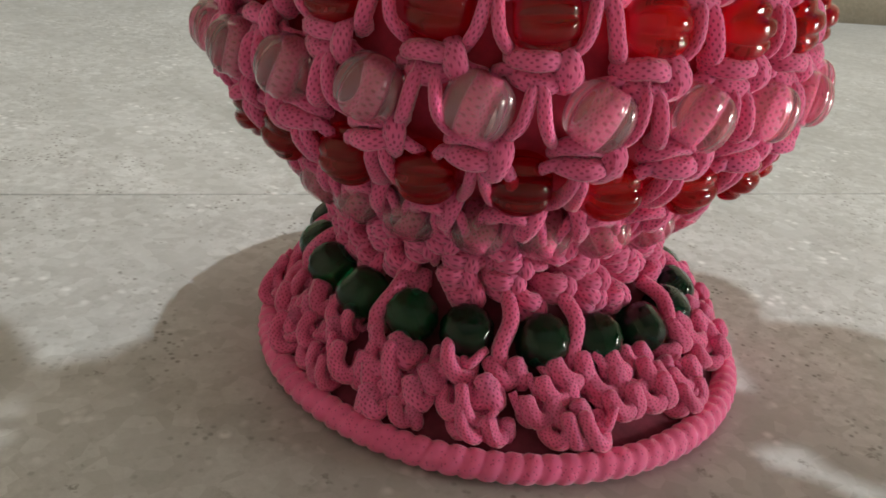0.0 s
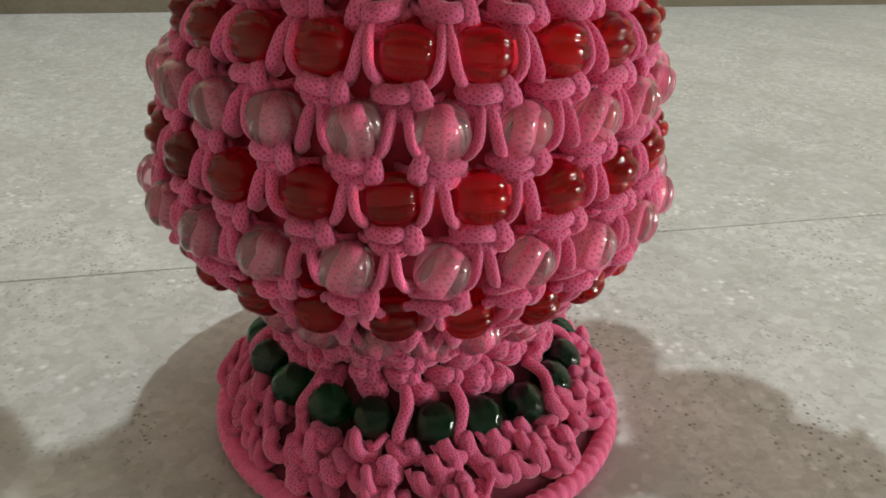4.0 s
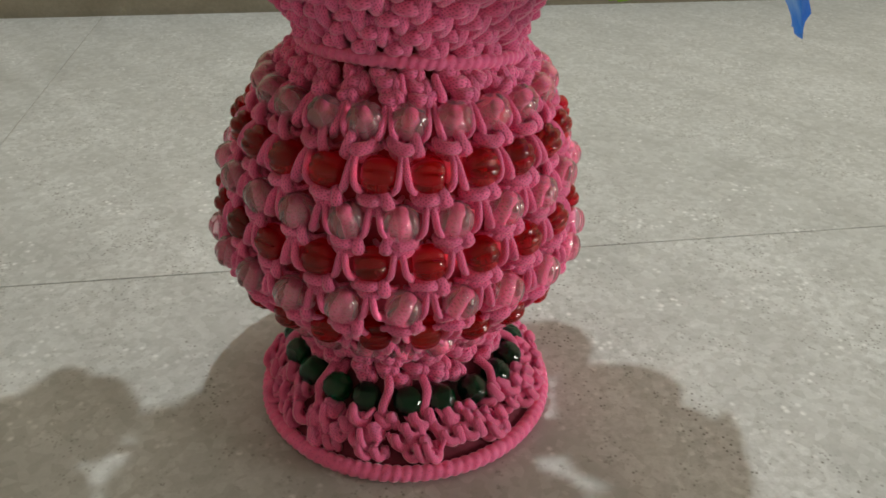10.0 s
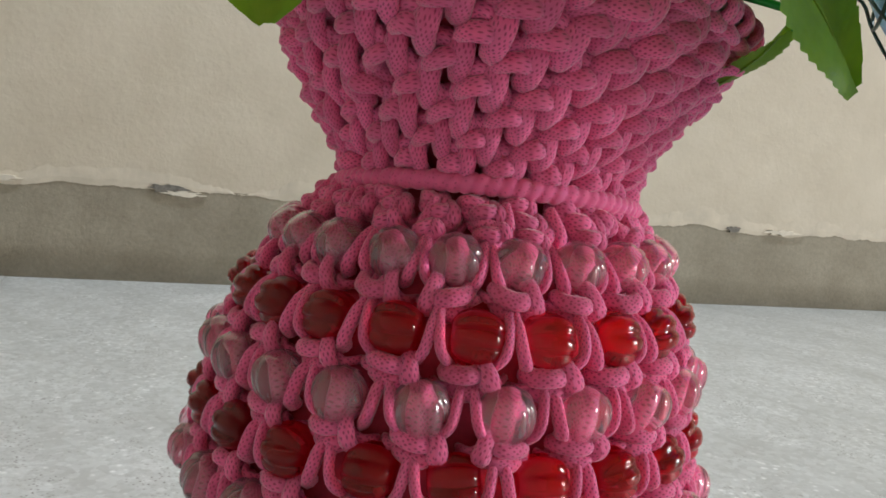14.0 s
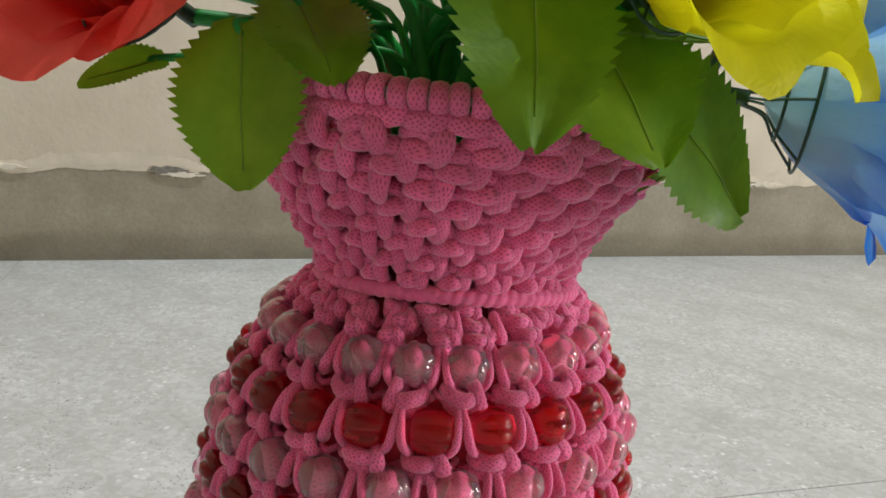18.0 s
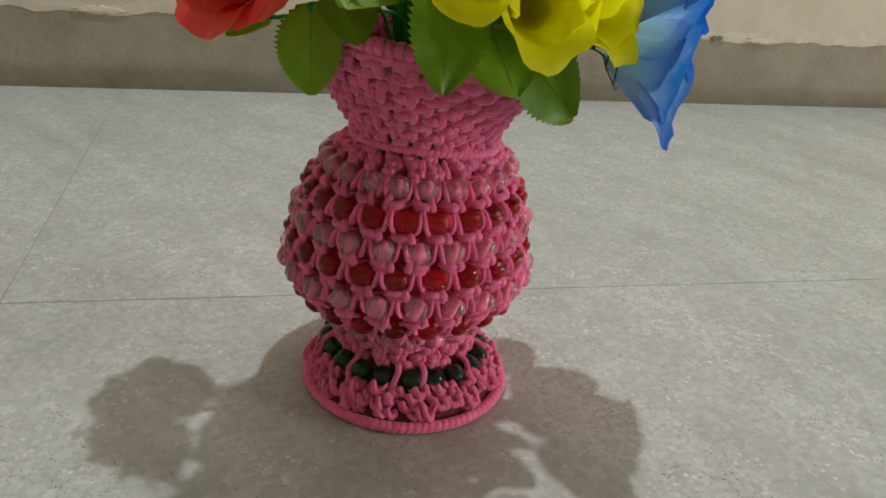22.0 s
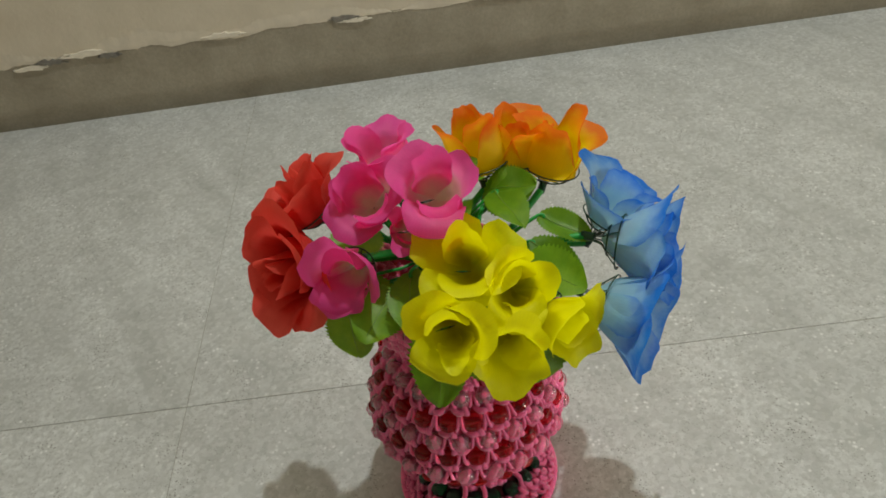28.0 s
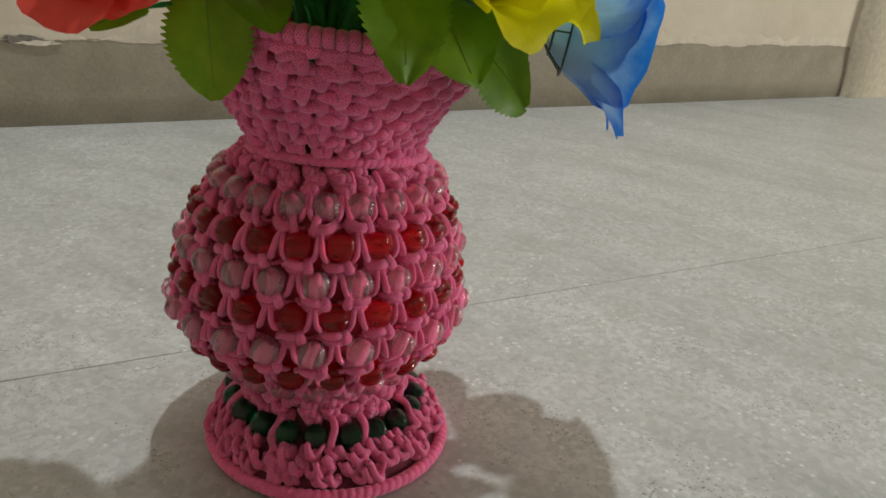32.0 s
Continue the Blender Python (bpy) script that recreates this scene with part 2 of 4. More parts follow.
def wall_material():
    k = Nodes("cream_wall_paint")
    src = k.coords()
    broad = k.noise(2.6, 5.0, 0.6, src)
    cloud = k.noise(22.0, 5.0, 0.6, src)
    base = k.ramp(broad, "Fac", [(0.3, (0.52, 0.455, 0.355)), (0.7, (0.62, 0.555, 0.45))])
    marks = k.ramp(cloud, "Fac", [(0.3, (0.93, 0.92, 0.9)), (0.7, (1.04, 1.04, 1.04))])
    both = k.mix("MULTIPLY", 1.0, (base, 0), (marks, 0))
    k.link(both, 2, k.b, "Base Color")
    fine = k.noise(180.0, 4.0, 0.6, src)
    k.bump(fine, "Fac", 0.3, 0.0015)
    k.set(Roughness=0.7)
    return k.m


def skirting_material():
    k = Nodes("bare_cement")
    src = k.coords()
    cloud = k.noise(14.0, 6.0, 0.65, src)
    grain = k.noise(240.0, 4.0, 0.7, src)
    base = k.ramp(cloud, "Fac", [(0.3, (0.24, 0.208, 0.152)), (0.7, (0.335, 0.298, 0.228))])
    fine = k.ramp(grain, "Fac", [(0.3, (0.86, 0.86, 0.85)), (0.7, (1.08, 1.08, 1.08))])
    both = k.mix("MULTIPLY", 1.0, (base, 0), (fine, 0))
    k.link(both, 2, k.b, "Base Color")
    k.bump(grain, "Fac", 0.5, 0.001)
    k.set(Roughness=0.8)
    return k.m


def leaf_material():
    k = Nodes("leaf_cloth")
    uv = k.t.nodes.new("ShaderNodeUVMap")
    uv.uv_map = "petal"
    info = k.t.nodes.new("ShaderNodeObjectInfo")
    src = k.coords()
    cloud = k.noise(60.0, 4.0, 0.6, src)
    base = k.ramp(cloud, "Fac", [(0.3, (0.15, 0.34, 0.010)), (0.7, (0.27, 0.50, 0.02))])
    piece = k.ramp(info, "Random", [(0.0, (0.7, 0.78, 0.7)), (1.0, (1.15, 1.1, 1.0))])
    both = k.mix("MULTIPLY", 1.0, (base, 0), (piece, 0))
    k.link(both, 2, k.b, "Base Color")
    veins = k.t.nodes.new("ShaderNodeTexWave")
    veins.inputs["Scale"].default_value = 4.0
    veins.inputs["Distortion"].default_value = 1.5
    k.link(uv, 0, veins, "Vector")
    k.bump(veins, "Color", 0.06, 0.0004)
    k.set(Roughness=0.45)
    glow = k.t.nodes.new("ShaderNodeBsdfTranslucent")
    k.link(both, 2, glow, "Color")
    mixed = k.t.nodes.new("ShaderNodeMixShader")
    mixed.inputs[0].default_value = 0.5
    k.link(k.b, 0, mixed, 1)
    k.link(glow, 0, mixed, 2)
    k.link(mixed, 0, k.t.nodes["Material Output"], "Surface")
    return k.m


PINK = cord_material("pink_knitted_cord", (0.97, 0.180, 0.385), (0.47, 0.054, 0.14))
WRAP = cord_material("pink_cord_wrapping", (0.95, 0.170, 0.370), (0.60, 0.08, 0.20), False)
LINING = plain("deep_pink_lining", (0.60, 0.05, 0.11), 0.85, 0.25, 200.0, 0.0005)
HOOP = plain("white_hoop", (0.75, 0.70, 0.68), 0.6, 0.1, 200.0)
DARK = plain("plum_gap_shade", (0.16, 0.020, 0.045), 0.9, 0.3, 200.0, 0.0005)
RED_BEAD = bead_material("red_bead", (0.66, 0.004, 0.014), 0.88, 0.05, 1.42)
CLEAR_BEAD = bead_material("clear_bead", (1.0, 0.64, 0.76), 0.85, 0.03, 1.36, 0.97, 1.0, 1.0)
GREEN_BEAD = bead_material("green_bead", (0.002, 0.22, 0.075), 0.93, 0.03, 1.47, 0.15, 2.0)
LEAF = leaf_material()
RIB = plain("leaf_midrib", (0.17, 0.32, 0.02), 0.5, 0.15, 150.0)
STEM = plain("green_plastic_stem", (0.018, 0.34, 0.05), 0.4, 0.25, 150.0)
CAGE = plain("dark_green_wire", (0.012, 0.06, 0.03), 0.4, 0.2, 150.0)
# inner colour dulled: the shade of the cup's throat is put in it
YELLOW = petal_material("yellow_petal", (0.50, 0.42, 0.01), (0.88, 0.83, 0.006), (0.96, 0.94, 0.012), 0.6, (0.1, 0.45, 0.95))
ROSE_PINK = petal_material("pink_petal", (0.92, 0.78, 0.62), (0.97, 0.24, 0.53), (0.97, 0.11, 0.46), 0.58, (0.10, 0.46, 0.88))
RED = petal_material("red_petal", (0.45, 0.012, 0.012), (0.80, 0.055, 0.045), (0.92, 0.11, 0.08), 0.55)
ORANGE = petal_material("orange_petal", (0.92, 0.80, 0.01), (0.95, 0.72, 0.01), (0.97, 0.23, 0.015), 0.6, (0.1, 0.66, 0.95))
BLUE = petal_material("blue_petal", (0.62, 0.80, 0.82), (0.42, 0.72, 0.90), (0.02, 0.20, 0.76), 0.5, (0.1, 0.60, 0.97))
FLOOR = floor_material()
GROUT = plain("grey_grout", (0.37, 0.36, 0.33), 0.9, 0.3, 300.0)
WALL = wall_material()
CEMENT = skirting_material()
PLASTER = plain("pale_plaster", (0.60, 0.53, 0.41), 0.85, 0.15, 90.0, 0.002)
EDGE = plain("pale_paint_edge", (0.565, 0.50, 0.40), 0.8, 0.10, 45.0, 0.001)
PALE = plain("pale_lime_plaster", (0.66, 0.60, 0.50), 0.85, 0.10, 70.0, 0.0015)
CHIP = plain("dark_chipped_patch", (0.19, 0.175, 0.15), 0.9, 0.35, 200.0, 0.001)
BLACK = plain("black_paint", (0.012, 0.012, 0.014), 0.4, 0.2, 30.0)
# unseen ceiling: grey chosen to keep bounced light out of the floor shadow
CEILING_GREY = plain("grey_ceiling_low_bounce", (0.42, 0.41, 0.38), 0.8, 0.05, 5.0)

# ---- mesh helpers ----


def mesh_of(name, verts, faces, material, smooth=True, uvs=None):
    me = bpy.data.meshes.new(name)
    me.from_pydata([tuple(v) for v in verts], [], faces)
    if smooth:
        me.polygons.foreach_set("use_smooth", [True] * len(me.polygons))
    me.materials.append(material)
    if uvs:
        layer = me.uv_layers.new(name="petal")
        for loop in me.loops:
            layer.data[loop.index].uv = uvs[loop.vertex_index]
    me.update()
    return me


def thing(name, label, category, at=(0, 0, 0), group=""):
    return tagged(pose_object(new(name), at), label, category, group)


def pose_object(ob, at):
    ob.location = at
    return ob


def part(name, me, parent, m=None, label=""):
    """One mesh object under a thing or a part, at the pose m in its parent's space."""
    ob = new(name, me)
    ob.parent = parent
    if m is not None:
        ob.matrix_basis = m
    return tagged(ob, label)


def spline(points, per=5, closed=False):
    """A smooth curve through the points."""
    p = [Vector(q) for q in points]
    n = len(p)
    out = []
    spans = range(n) if closed else range(n - 1)
    for i in spans:
        a, b, c, d = (p[(i + k) % n] if closed else p[min(max(i + k, 0), n - 1)] for k in (-1, 0, 1, 2))
        for s in range(per):
            u = s / per
            out.append(0.5 * (2 * b + (c - a) * u + (2 * a - 5 * b + 4 * c - d) * u * u + (3 * b - a - 3 * c + d) * u ** 3))
    if not closed:
        out.append(p[-1])
    return out


class Soup:
    """Vertices and faces gathered for one mesh."""

    def __init__(self):
        self.v, self.f, self.uv = [], [], []

    def tube(self, points, radius, seg=8, closed=False, per=5, flat=1.0, caps=True, ends=1.0):
        line = spline(points, per, closed) if per else [Vector(q) for q in points]
        n = len(line)
        start = len(self.v)
        side, run, ring = None, 0.0, seg + 1
        for i, q in enumerate(line):
            a, b = (line[i - 1], line[(i + 1) % n]) if closed else (line[max(i - 1, 0)], line[min(i + 1, n - 1)])
            way = (b - a).normalized()
            if side is None:
                side = way.orthogonal().normalized()
                if abs(way.y) < 0.9:
                    side = way.cross(Vector((0, 1, 0))).normalized()
            side = (side - way * side.dot(way)).normalized()
            up = way.cross(side)
            r = radius(i / (n - 1)) if callable(radius) else radius
            if not closed and ends < 1.0 and i in (0, n - 1):
                r *= ends
            if i:
                run += (q - line[i - 1]).length
            for k in range(seg + 1):
                w = 2 * math.pi * k / seg - math.pi / 2
                self.v.append(q + side * (r * math.cos(w)) + up * (r * flat * math.sin(w)))
                self.uv.append((r * 2 * math.pi * k / seg, run))
        rings = n if closed else n - 1
        for i in range(rings):
            a, b = start + i * ring, start + ((i + 1) % n) * ring
            for k in range(seg):
                self.f.append((a + k, a + k + 1, b + k + 1, b + k))
        if caps and not closed:
            self.f.append(tuple(start + k for k in reversed(range(seg))))
            self.f.append(tuple(start + (n - 1) * ring + k for k in range(seg)))
        return self

    def grid(self, rows, wrap=False):
        """rows: lists of points of one length."""
        start, w = len(self.v), len(rows[0])
        for row in rows:
            self.v.extend(row)
        for i in range(len(rows) - 1):
            for k in range(w if wrap else w - 1):
                a, b = start + i * w, start + (i + 1) * w
                self.f.append((a + k, a + (k + 1) % w, b + (k + 1) % w, b + k))
        return self

    def box(self, x0, x1, y0, y1, z0, z1):
        s = len(self.v)
        self.v += [Vector((x, y, z)) for z in (z0, z1) for x, y in ((x0, y0), (x1, y0), (x1, y1), (x0, y1))]
        self.f += [tuple(s + i for i in q) for q in ((3, 2, 1, 0), (4, 5, 6, 7), (0, 1, 5, 4), (1, 2, 6, 5), (2, 3, 7, 6), (3, 0, 4, 7))]
        return self

    def mesh(self, name, material, smooth=True):
        return mesh_of(name, self.v, self.f, material, smooth, self.uv or None)


# ---- the room ----
def structure(name, me, label, category):
    return tagged(new(name, me), label, category, "", "structure")


ROOM_W, ROOM_E, ROOM_S, WALL_Y, ROOM_H = -1.8, 2.6, -3.2, 0.6536, 2.75
structure("floor", Soup().box(ROOM_W - 0.1, ROOM_E + 0.1, ROOM_S - 0.1, WALL_Y + 0.1, -0.12, -0.0006).mesh("floor", GROUT, False), "speckled pale granite tile floor with thin joints", "floor")
structure("wall_north", Soup().box(ROOM_W - 0.1, ROOM_E + 0.1, WALL_Y, WALL_Y + 0.12, -0.0012, ROOM_H).mesh("wall_north", WALL, False), "cream painted plaster wall with a rough lower edge", "wall")
structure("wall_west", Soup().box(ROOM_W - 0.1, ROOM_W, ROOM_S, WALL_Y - 0.002, -0.001, ROOM_H).mesh("wall_west", WALL, False), "cream painted plaster side wall", "wall")
# opening added in the unseen east wall to house the fill lamp
GAP_S, GAP_N, GAP_TOP = -1.58, -0.62, 2.05
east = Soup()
for y0, y1, z0 in ((ROOM_S, GAP_S, -0.001), (GAP_N, WALL_Y - 0.002, -0.001), (GAP_S, GAP_N, GAP_TOP)):
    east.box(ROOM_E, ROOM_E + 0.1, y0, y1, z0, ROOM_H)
structure("wall_east", east.mesh("wall_east", WALL, False), "cream painted plaster side wall, unseen, with an opening added for the fill lamp", "wall")
structure("wall_south", Soup().box(ROOM_W - 0.1, ROOM_E + 0.1, ROOM_S - 0.1, ROOM_S, -0.001, ROOM_H).mesh("wall_south", WALL, False), "cream painted plaster wall", "wall")
structure("ceiling", Soup().box(ROOM_W - 0.1, ROOM_E + 0.1, ROOM_S - 0.1, WALL_Y + 0.1, ROOM_H, ROOM_H + 0.1).mesh("ceiling", CEILING_GREY, False), "plain grey ceiling, unseen, toned down to cut bounced light", "ceiling")


def ragged(x, seed):
    """Uneven height of the paint's lower edge."""
    p = Vector((x * 9, seed, 0))
    return 0.009 * noise.noise(p) + 0.004 * noise.noise(p * 4.3) + 0.0018 * noise.noise(p * 17)


def band(x0, x1, low, high, y_front, y_back, step=0.004):
    """A slab along the north wall with shaped lower and upper edges."""
    s = Soup()
    n = int((x1 - x0) / step)
    xs = [x0 + (x1 - x0) * i / n for i in range(n + 1)]
    rows = [[Vector((x, y_back, low(x))) for x in xs], [Vector((x, y_front, low(x))) for x in xs],
            [Vector((x, y_front, low(x) + 0.35 * (high(x) - low(x)))) for x in xs], [Vector((x, y_back, high(x))) for x in xs]]
    s.grid(rows)
    return s


structure("skirting", band(-0.757, 1.243, lambda x: 0.0, lambda x: 0.094 + ragged(x, 2.0), WALL_Y - 0.003, WALL_Y - 0.0005).mesh("skirting", CEMENT), "bare grey-brown cement skirting with a ragged top edge", "skirting")
structure("paint_edge", band(-0.757, 1.243, lambda x: 0.0925 + ragged(x, 2.0), lambda x: 0.108 + 2.2 * ragged(x + 3.1, 7.0), WALL_Y - 0.0012, WALL_Y - 0.0003).mesh("paint_edge", EDGE, False), "pale rough paint edge above the cement skirting", "trim")


def chip(at, width, height, seed, material=None, label="dark chipped patch at the paint's lower edge", lift=0.0):
    rng = random.Random(seed)
    n = 22
    ring = [Vector((at[0] + 0.5 * width * math.cos(a) * rng.uniform(0.5, 1.15), WALL_Y - 0.0036 - lift, at[1] + 0.5 * height * math.sin(a) * rng.uniform(0.35, 1.2))) for a in (2 * math.pi * i / n for i in range(n))]
    back = [v + Vector((0, 0.0036, 0)) for v in ring]
    s = Soup().grid([back, ring], True)
    s.f.append(tuple(range(n, 2 * n)))
    structure("wall_chip", s.mesh("wall_chip", material or CHIP, False), label, "wall damage")


for i, (x, z, w, h) in enumerate(((-0.108, 0.0955, 0.04, 0.009), (-0.507, 0.093, 0.046, 0.012), (-0.43, 0.091, 0.034, 0.009), (0.076, 0.099, 0.028, 0.008), (0.374, 0.096, 0.04, 0.006), (0.55, 0.095, 0.02, 0.008), (-0.70, 0.094, 0.03, 0.012))):
    chip((x, z), w, h, i)
for i, (x, z, w, h) in enumerate(((-0.535, 0.088, 0.05, 0.008), (-0.46, 0.098, 0.07, 0.010), (-0.69, 0.090, 0.05, 0.012), (-0.095, 0.091, 0.045, 0.006), (0.12, 0.096, 0.07, 0.007), (0.33, 0.092, 0.05, 0.007), (0.62, 0.094, 0.06, 0.008), (-0.27, 0.096, 0.06, 0.008))):
    chip((x, z), w, h, 40 + i, PALE, "pale smear of plaster over the skirting's top edge", 0.0004)
structure("skirting_west", band(ROOM_W, -0.940, lambda x: 0.0, lambda x: 0.092 + ragged(x, 2.0), WALL_Y - 0.006, WALL_Y - 0.0005, 0.01).mesh("skirting_west", CEMENT), "bare grey-brown cement skirting beyond the door post", "skirting")

# black door frame at the wall's end, its threshold, and the pale jamb at the other end
door = tagged(new("door_1"), "black door frame with a black stone threshold", "door frame", "", "structure")
part("door_post", Soup().box(-0.937, -0.775, WALL_Y - 0.022, WALL_Y - 0.0006, 0.0015, 2.1).mesh("door_post", BLACK, False), door)
part("threshold", Soup().box(-0.938, -0.780, -1.4, WALL_Y - 0.023, 0.0, 0.0022).mesh("threshold", BLACK, False), door, None, "polished black stone threshold")


def rough_strip(x0, x1, proud, top, seed):
    """A hand-plastered upright with wavering edges."""
    s = Soup()
    rows = []
    for i in range(81):
        z = top * i / 80
        a = 0.005 * noise.noise(Vector((seed, z * 14, 0))) + 0.003 * noise.noise(Vector((seed, z * 50, 3)))
        b = 0.005 * noise.noise(Vector((seed + 9, z * 14, 0)))
        rows.append([Vector((x0 + b, WALL_Y - 0.0005, z)), Vector((x0 + b, WALL_Y - proud, z)), Vector(((x0 + x1) / 2, WALL_Y - proud - 0.0006 + a * 0.1, z)), Vector((x1 + a, WALL_Y - proud, z)), Vector((x1 + a, WALL_Y - 0.0005, z))])
    return s.grid(rows)


structure("plaster_edge", rough_strip(-0.7735, -0.750, 0.0045, 2.1, 1.0).mesh("plaster_edge", PALE, False), "rough pale plaster strip beside the black door post", "trim")
structure("plaster_jamb", rough_strip(1.248, 1.52, 0.02, 2.2, 5.0).mesh("plaster_jamb", PLASTER), "pale plastered jamb at the skirting's end", "trim")

# ---- the vase ----
def vase_centre(z):
    """The knotted vase leans: its middle at each height."""
    stops = ((0.0, 0.0, 0.0), (0.02, 0.0, 0.006), (0.035, -0.001, 0.012), (0.05, -0.0005, 0.0155), (0.09, -0.0005, 0.0168), (0.12, 0.0012, 0.0148), (0.135, 0.0028, 0.0145), (0.15, 0.0052, 0.0138), (0.175, 0.0035, 0.0115), (0.19, 0.0025, 0.0075), (0.205, 0.002, 0.005))
    for (z0, x0, y0), (z1, x1, y1) in zip(stops, stops[1:]):
        if z <= z1:
            u = max(0.0, (z - z0) / (z1 - z0))
            return Vector((x0 + u * (x1 - x0), y0 + u * (y1 - y0), 0))
    return Vector((0.002, 0.005, 0))


def surface(z):
    """The belly's outer radius at each height."""
    stops = ((0.030, 0.0400), (0.036, 0.0432), (0.045, 0.0505), (0.054, 0.0605), (0.062, 0.0682), (0.068, 0.0708), (0.0745, 0.0718), (0.089, 0.0697), (0.104, 0.0664), (0.1185, 0.0623), (0.1336, 0.0528), (0.140, 0.0465), (0.146, 0.0415), (0.150, 0.0390))
    if z <= stops[0][0]:
        return stops[0][1]
    for (z0, r0), (z1, r1) in zip(stops, stops[1:]):
        if z <= z1:
            return r0 + (r1 - r0) * (z - z0) / (z1 - z0)
    return stops[-1][1]


def collar_radius(angle, z):
    stops = ((0.148, 0.0385), (0.153, 0.0395), (0.160, 0.042), (0.170, 0.0480), (0.185, 0.0545), (0.195, 0.0570), (0.203, 0.0565))
    r = stops[-1][1]
    for (z0, r0), (z1, r1) in zip(stops, stops[1:]):
        if z <= z1:
            r = r0 + (r1 - r0) * max(0, z - z0) / (z1 - z0)
            break
    off = (angle + 8 + 180) % 360 - 180
    return r + 0.0105 * math.exp(-(off / 30) ** 2) * min(1, max(0, (z - 0.170) / 0.02))


def on_ring(angle, radius, z, tilt=0.0):
    """A pose on the vase's skin: x along the ring, y inwards, z up; tilt leans it to the slope."""
    a = radians(angle)
    c = vase_centre(z)
    return pose(c.x + radius * math.cos(a), c.y + radius * math.sin(a), z, 0, 0, angle + 90) @ pose(0, 0, 0, tilt)


def square_knot(width, height, seed, ears=True, plump=1.0):
    """A square knot: two fat strands across, bound at one side by an upright loop, with thin ends running off below. y < 0 is outwards."""
    rng = random.Random(seed)
    j = lambda s: rng.uniform(-s, s)
    w, h = width, height
    a = 0.30 * h * plump
    s = Soup()
    fat = lambda u: a * (0.84 + 0.18 * math.sin(math.pi * u))
    s.tube([(-0.44 * w, 1.9 * a, (0.10 + j(0.05)) * h), (-0.36 * w, 0.1 * a, (0.19 + j(0.03)) * h), (-0.12 * w, -0.75 * a, (0.25 + j(0.04)) * h), (0.10 * w, -0.55 * a, (0.22 + j(0.04)) * h), (0.24 * w, 0.9 * a, 0.12 * h)], fat, 9, per=4, flat=0.72, ends=0.6)
    s.tube([(-0.40 * w, 1.9 * a, -0.12 * h), (-0.31 * w, 0.1 * a, (-0.21 + j(0.03)) * h), (-0.07 * w, -0.70 * a, (-0.27 + j(0.04)) * h), (0.12 * w, -0.50 * a, (-0.22 + j(0.04)) * h), (0.24 * w, 0.9 * a, -0.12 * h)], fat, 9, per=4, flat=0.72, ends=0.6)
    s.tube([(0.14 * w, 2.2 * a, 0.44 * h), (0.24 * w, 0.1 * a, (0.36 + j(0.04)) * h), (0.34 * w, -0.95 * a, (0.02 + j(0.05)) * h), (0.27 * w, 0.0 * a, (-0.34 + j(0.04)) * h), (0.14 * w, 2.0 * a, -0.44 * h)], lambda u: a * (0.86 + 0.24 * math.sin(math.pi * u)), 9, per=4, flat=0.72, ends=0.6)
    if ears:
        s.tube([(-0.26 * w, 0.9 * a, -0.22 * h), (-0.49 * w, 0.35 * a, (-0.16 + j(0.08)) * h), (-0.62 * w, 2.2 * a, (-0.40 + j(0.1)) * h)], 0.55 * a, 7, per=4, flat=0.8)
        s.tube([(0.28 * w, 0.9 * a, -0.10 * h), (0.47 * w, 0.30 * a, (-0.20 + j(0.08)) * h), (0.60 * w, 2.2 * a, (-0.48 + j(0.1)) * h)], 0.55 * a, 7, per=4, flat=0.8)
    return s


def lump(width, height, r, seed):
    """A tight round knot of three short fat rolls."""
    rng = random.Random(seed)
    j = lambda s: rng.uniform(-s, s)
    w, h = width / 2, height / 2
    s = Soup()
    s.tube([(-w * 0.9, r * 1.5, h * (0.1 + j(0.2))), (-w * 0.45, -r * 0.6, h * (0.35 + j(0.15))), (w * 0.1, -r * 0.85, h * (0.40 + j(0.15))), (w * 0.6, r * 1.4, h * 0.5)], r * 1.08, 9, ends=0.5)
    s.tube([(w * 0.15, r * 1.5, h * 0.9), (w * 0.66, -r * 0.5, h * (0.45 + j(0.15))), (w * 0.7, -r * 0.7, -h * (0.2 + j(0.15))), (w * 0.3, r * 1.5, -h * 0.9)], r * 1.0, 9, ends=0.5)
    s.tube([(-w * 0.8, r * 1.5, -h * 0.25), (-w * 0.3, -r * 0.6, -h * (0.42 + j(0.15))), (w * 0.25, -r * 0.55, -h * (0.55 + j(0.12))), (w * 0.5, r * 1.5, -h * 0.6)], r * 1.0, 9, ends=0.5)
    return s


def pad(width, height, seed):
    """A broad flat turn of cord under the rim, sagging in the middle."""
    rng = random.Random(seed)
    j = lambda s: rng.uniform(-s, s)
    w, h = width / 2, height / 2
    s = Soup()
    s.tube([(-w * 1.0, h * 1.1, h * 0.35), (-w * 0.78, -h * 0.05, h * (0.12 + j(0.08))), (0, -h * 0.35, -h * (0.12 + j(0.1))), (w * 0.78, -h * 0.05, h * (0.10 + j(0.08))), (w * 1.0, h * 1.1, h * 0.35)], lambda u: h * (0.78 + 0.24 * math.sin(math.pi * u)), 10, per=4, flat=0.62, ends=0.6)
    return s


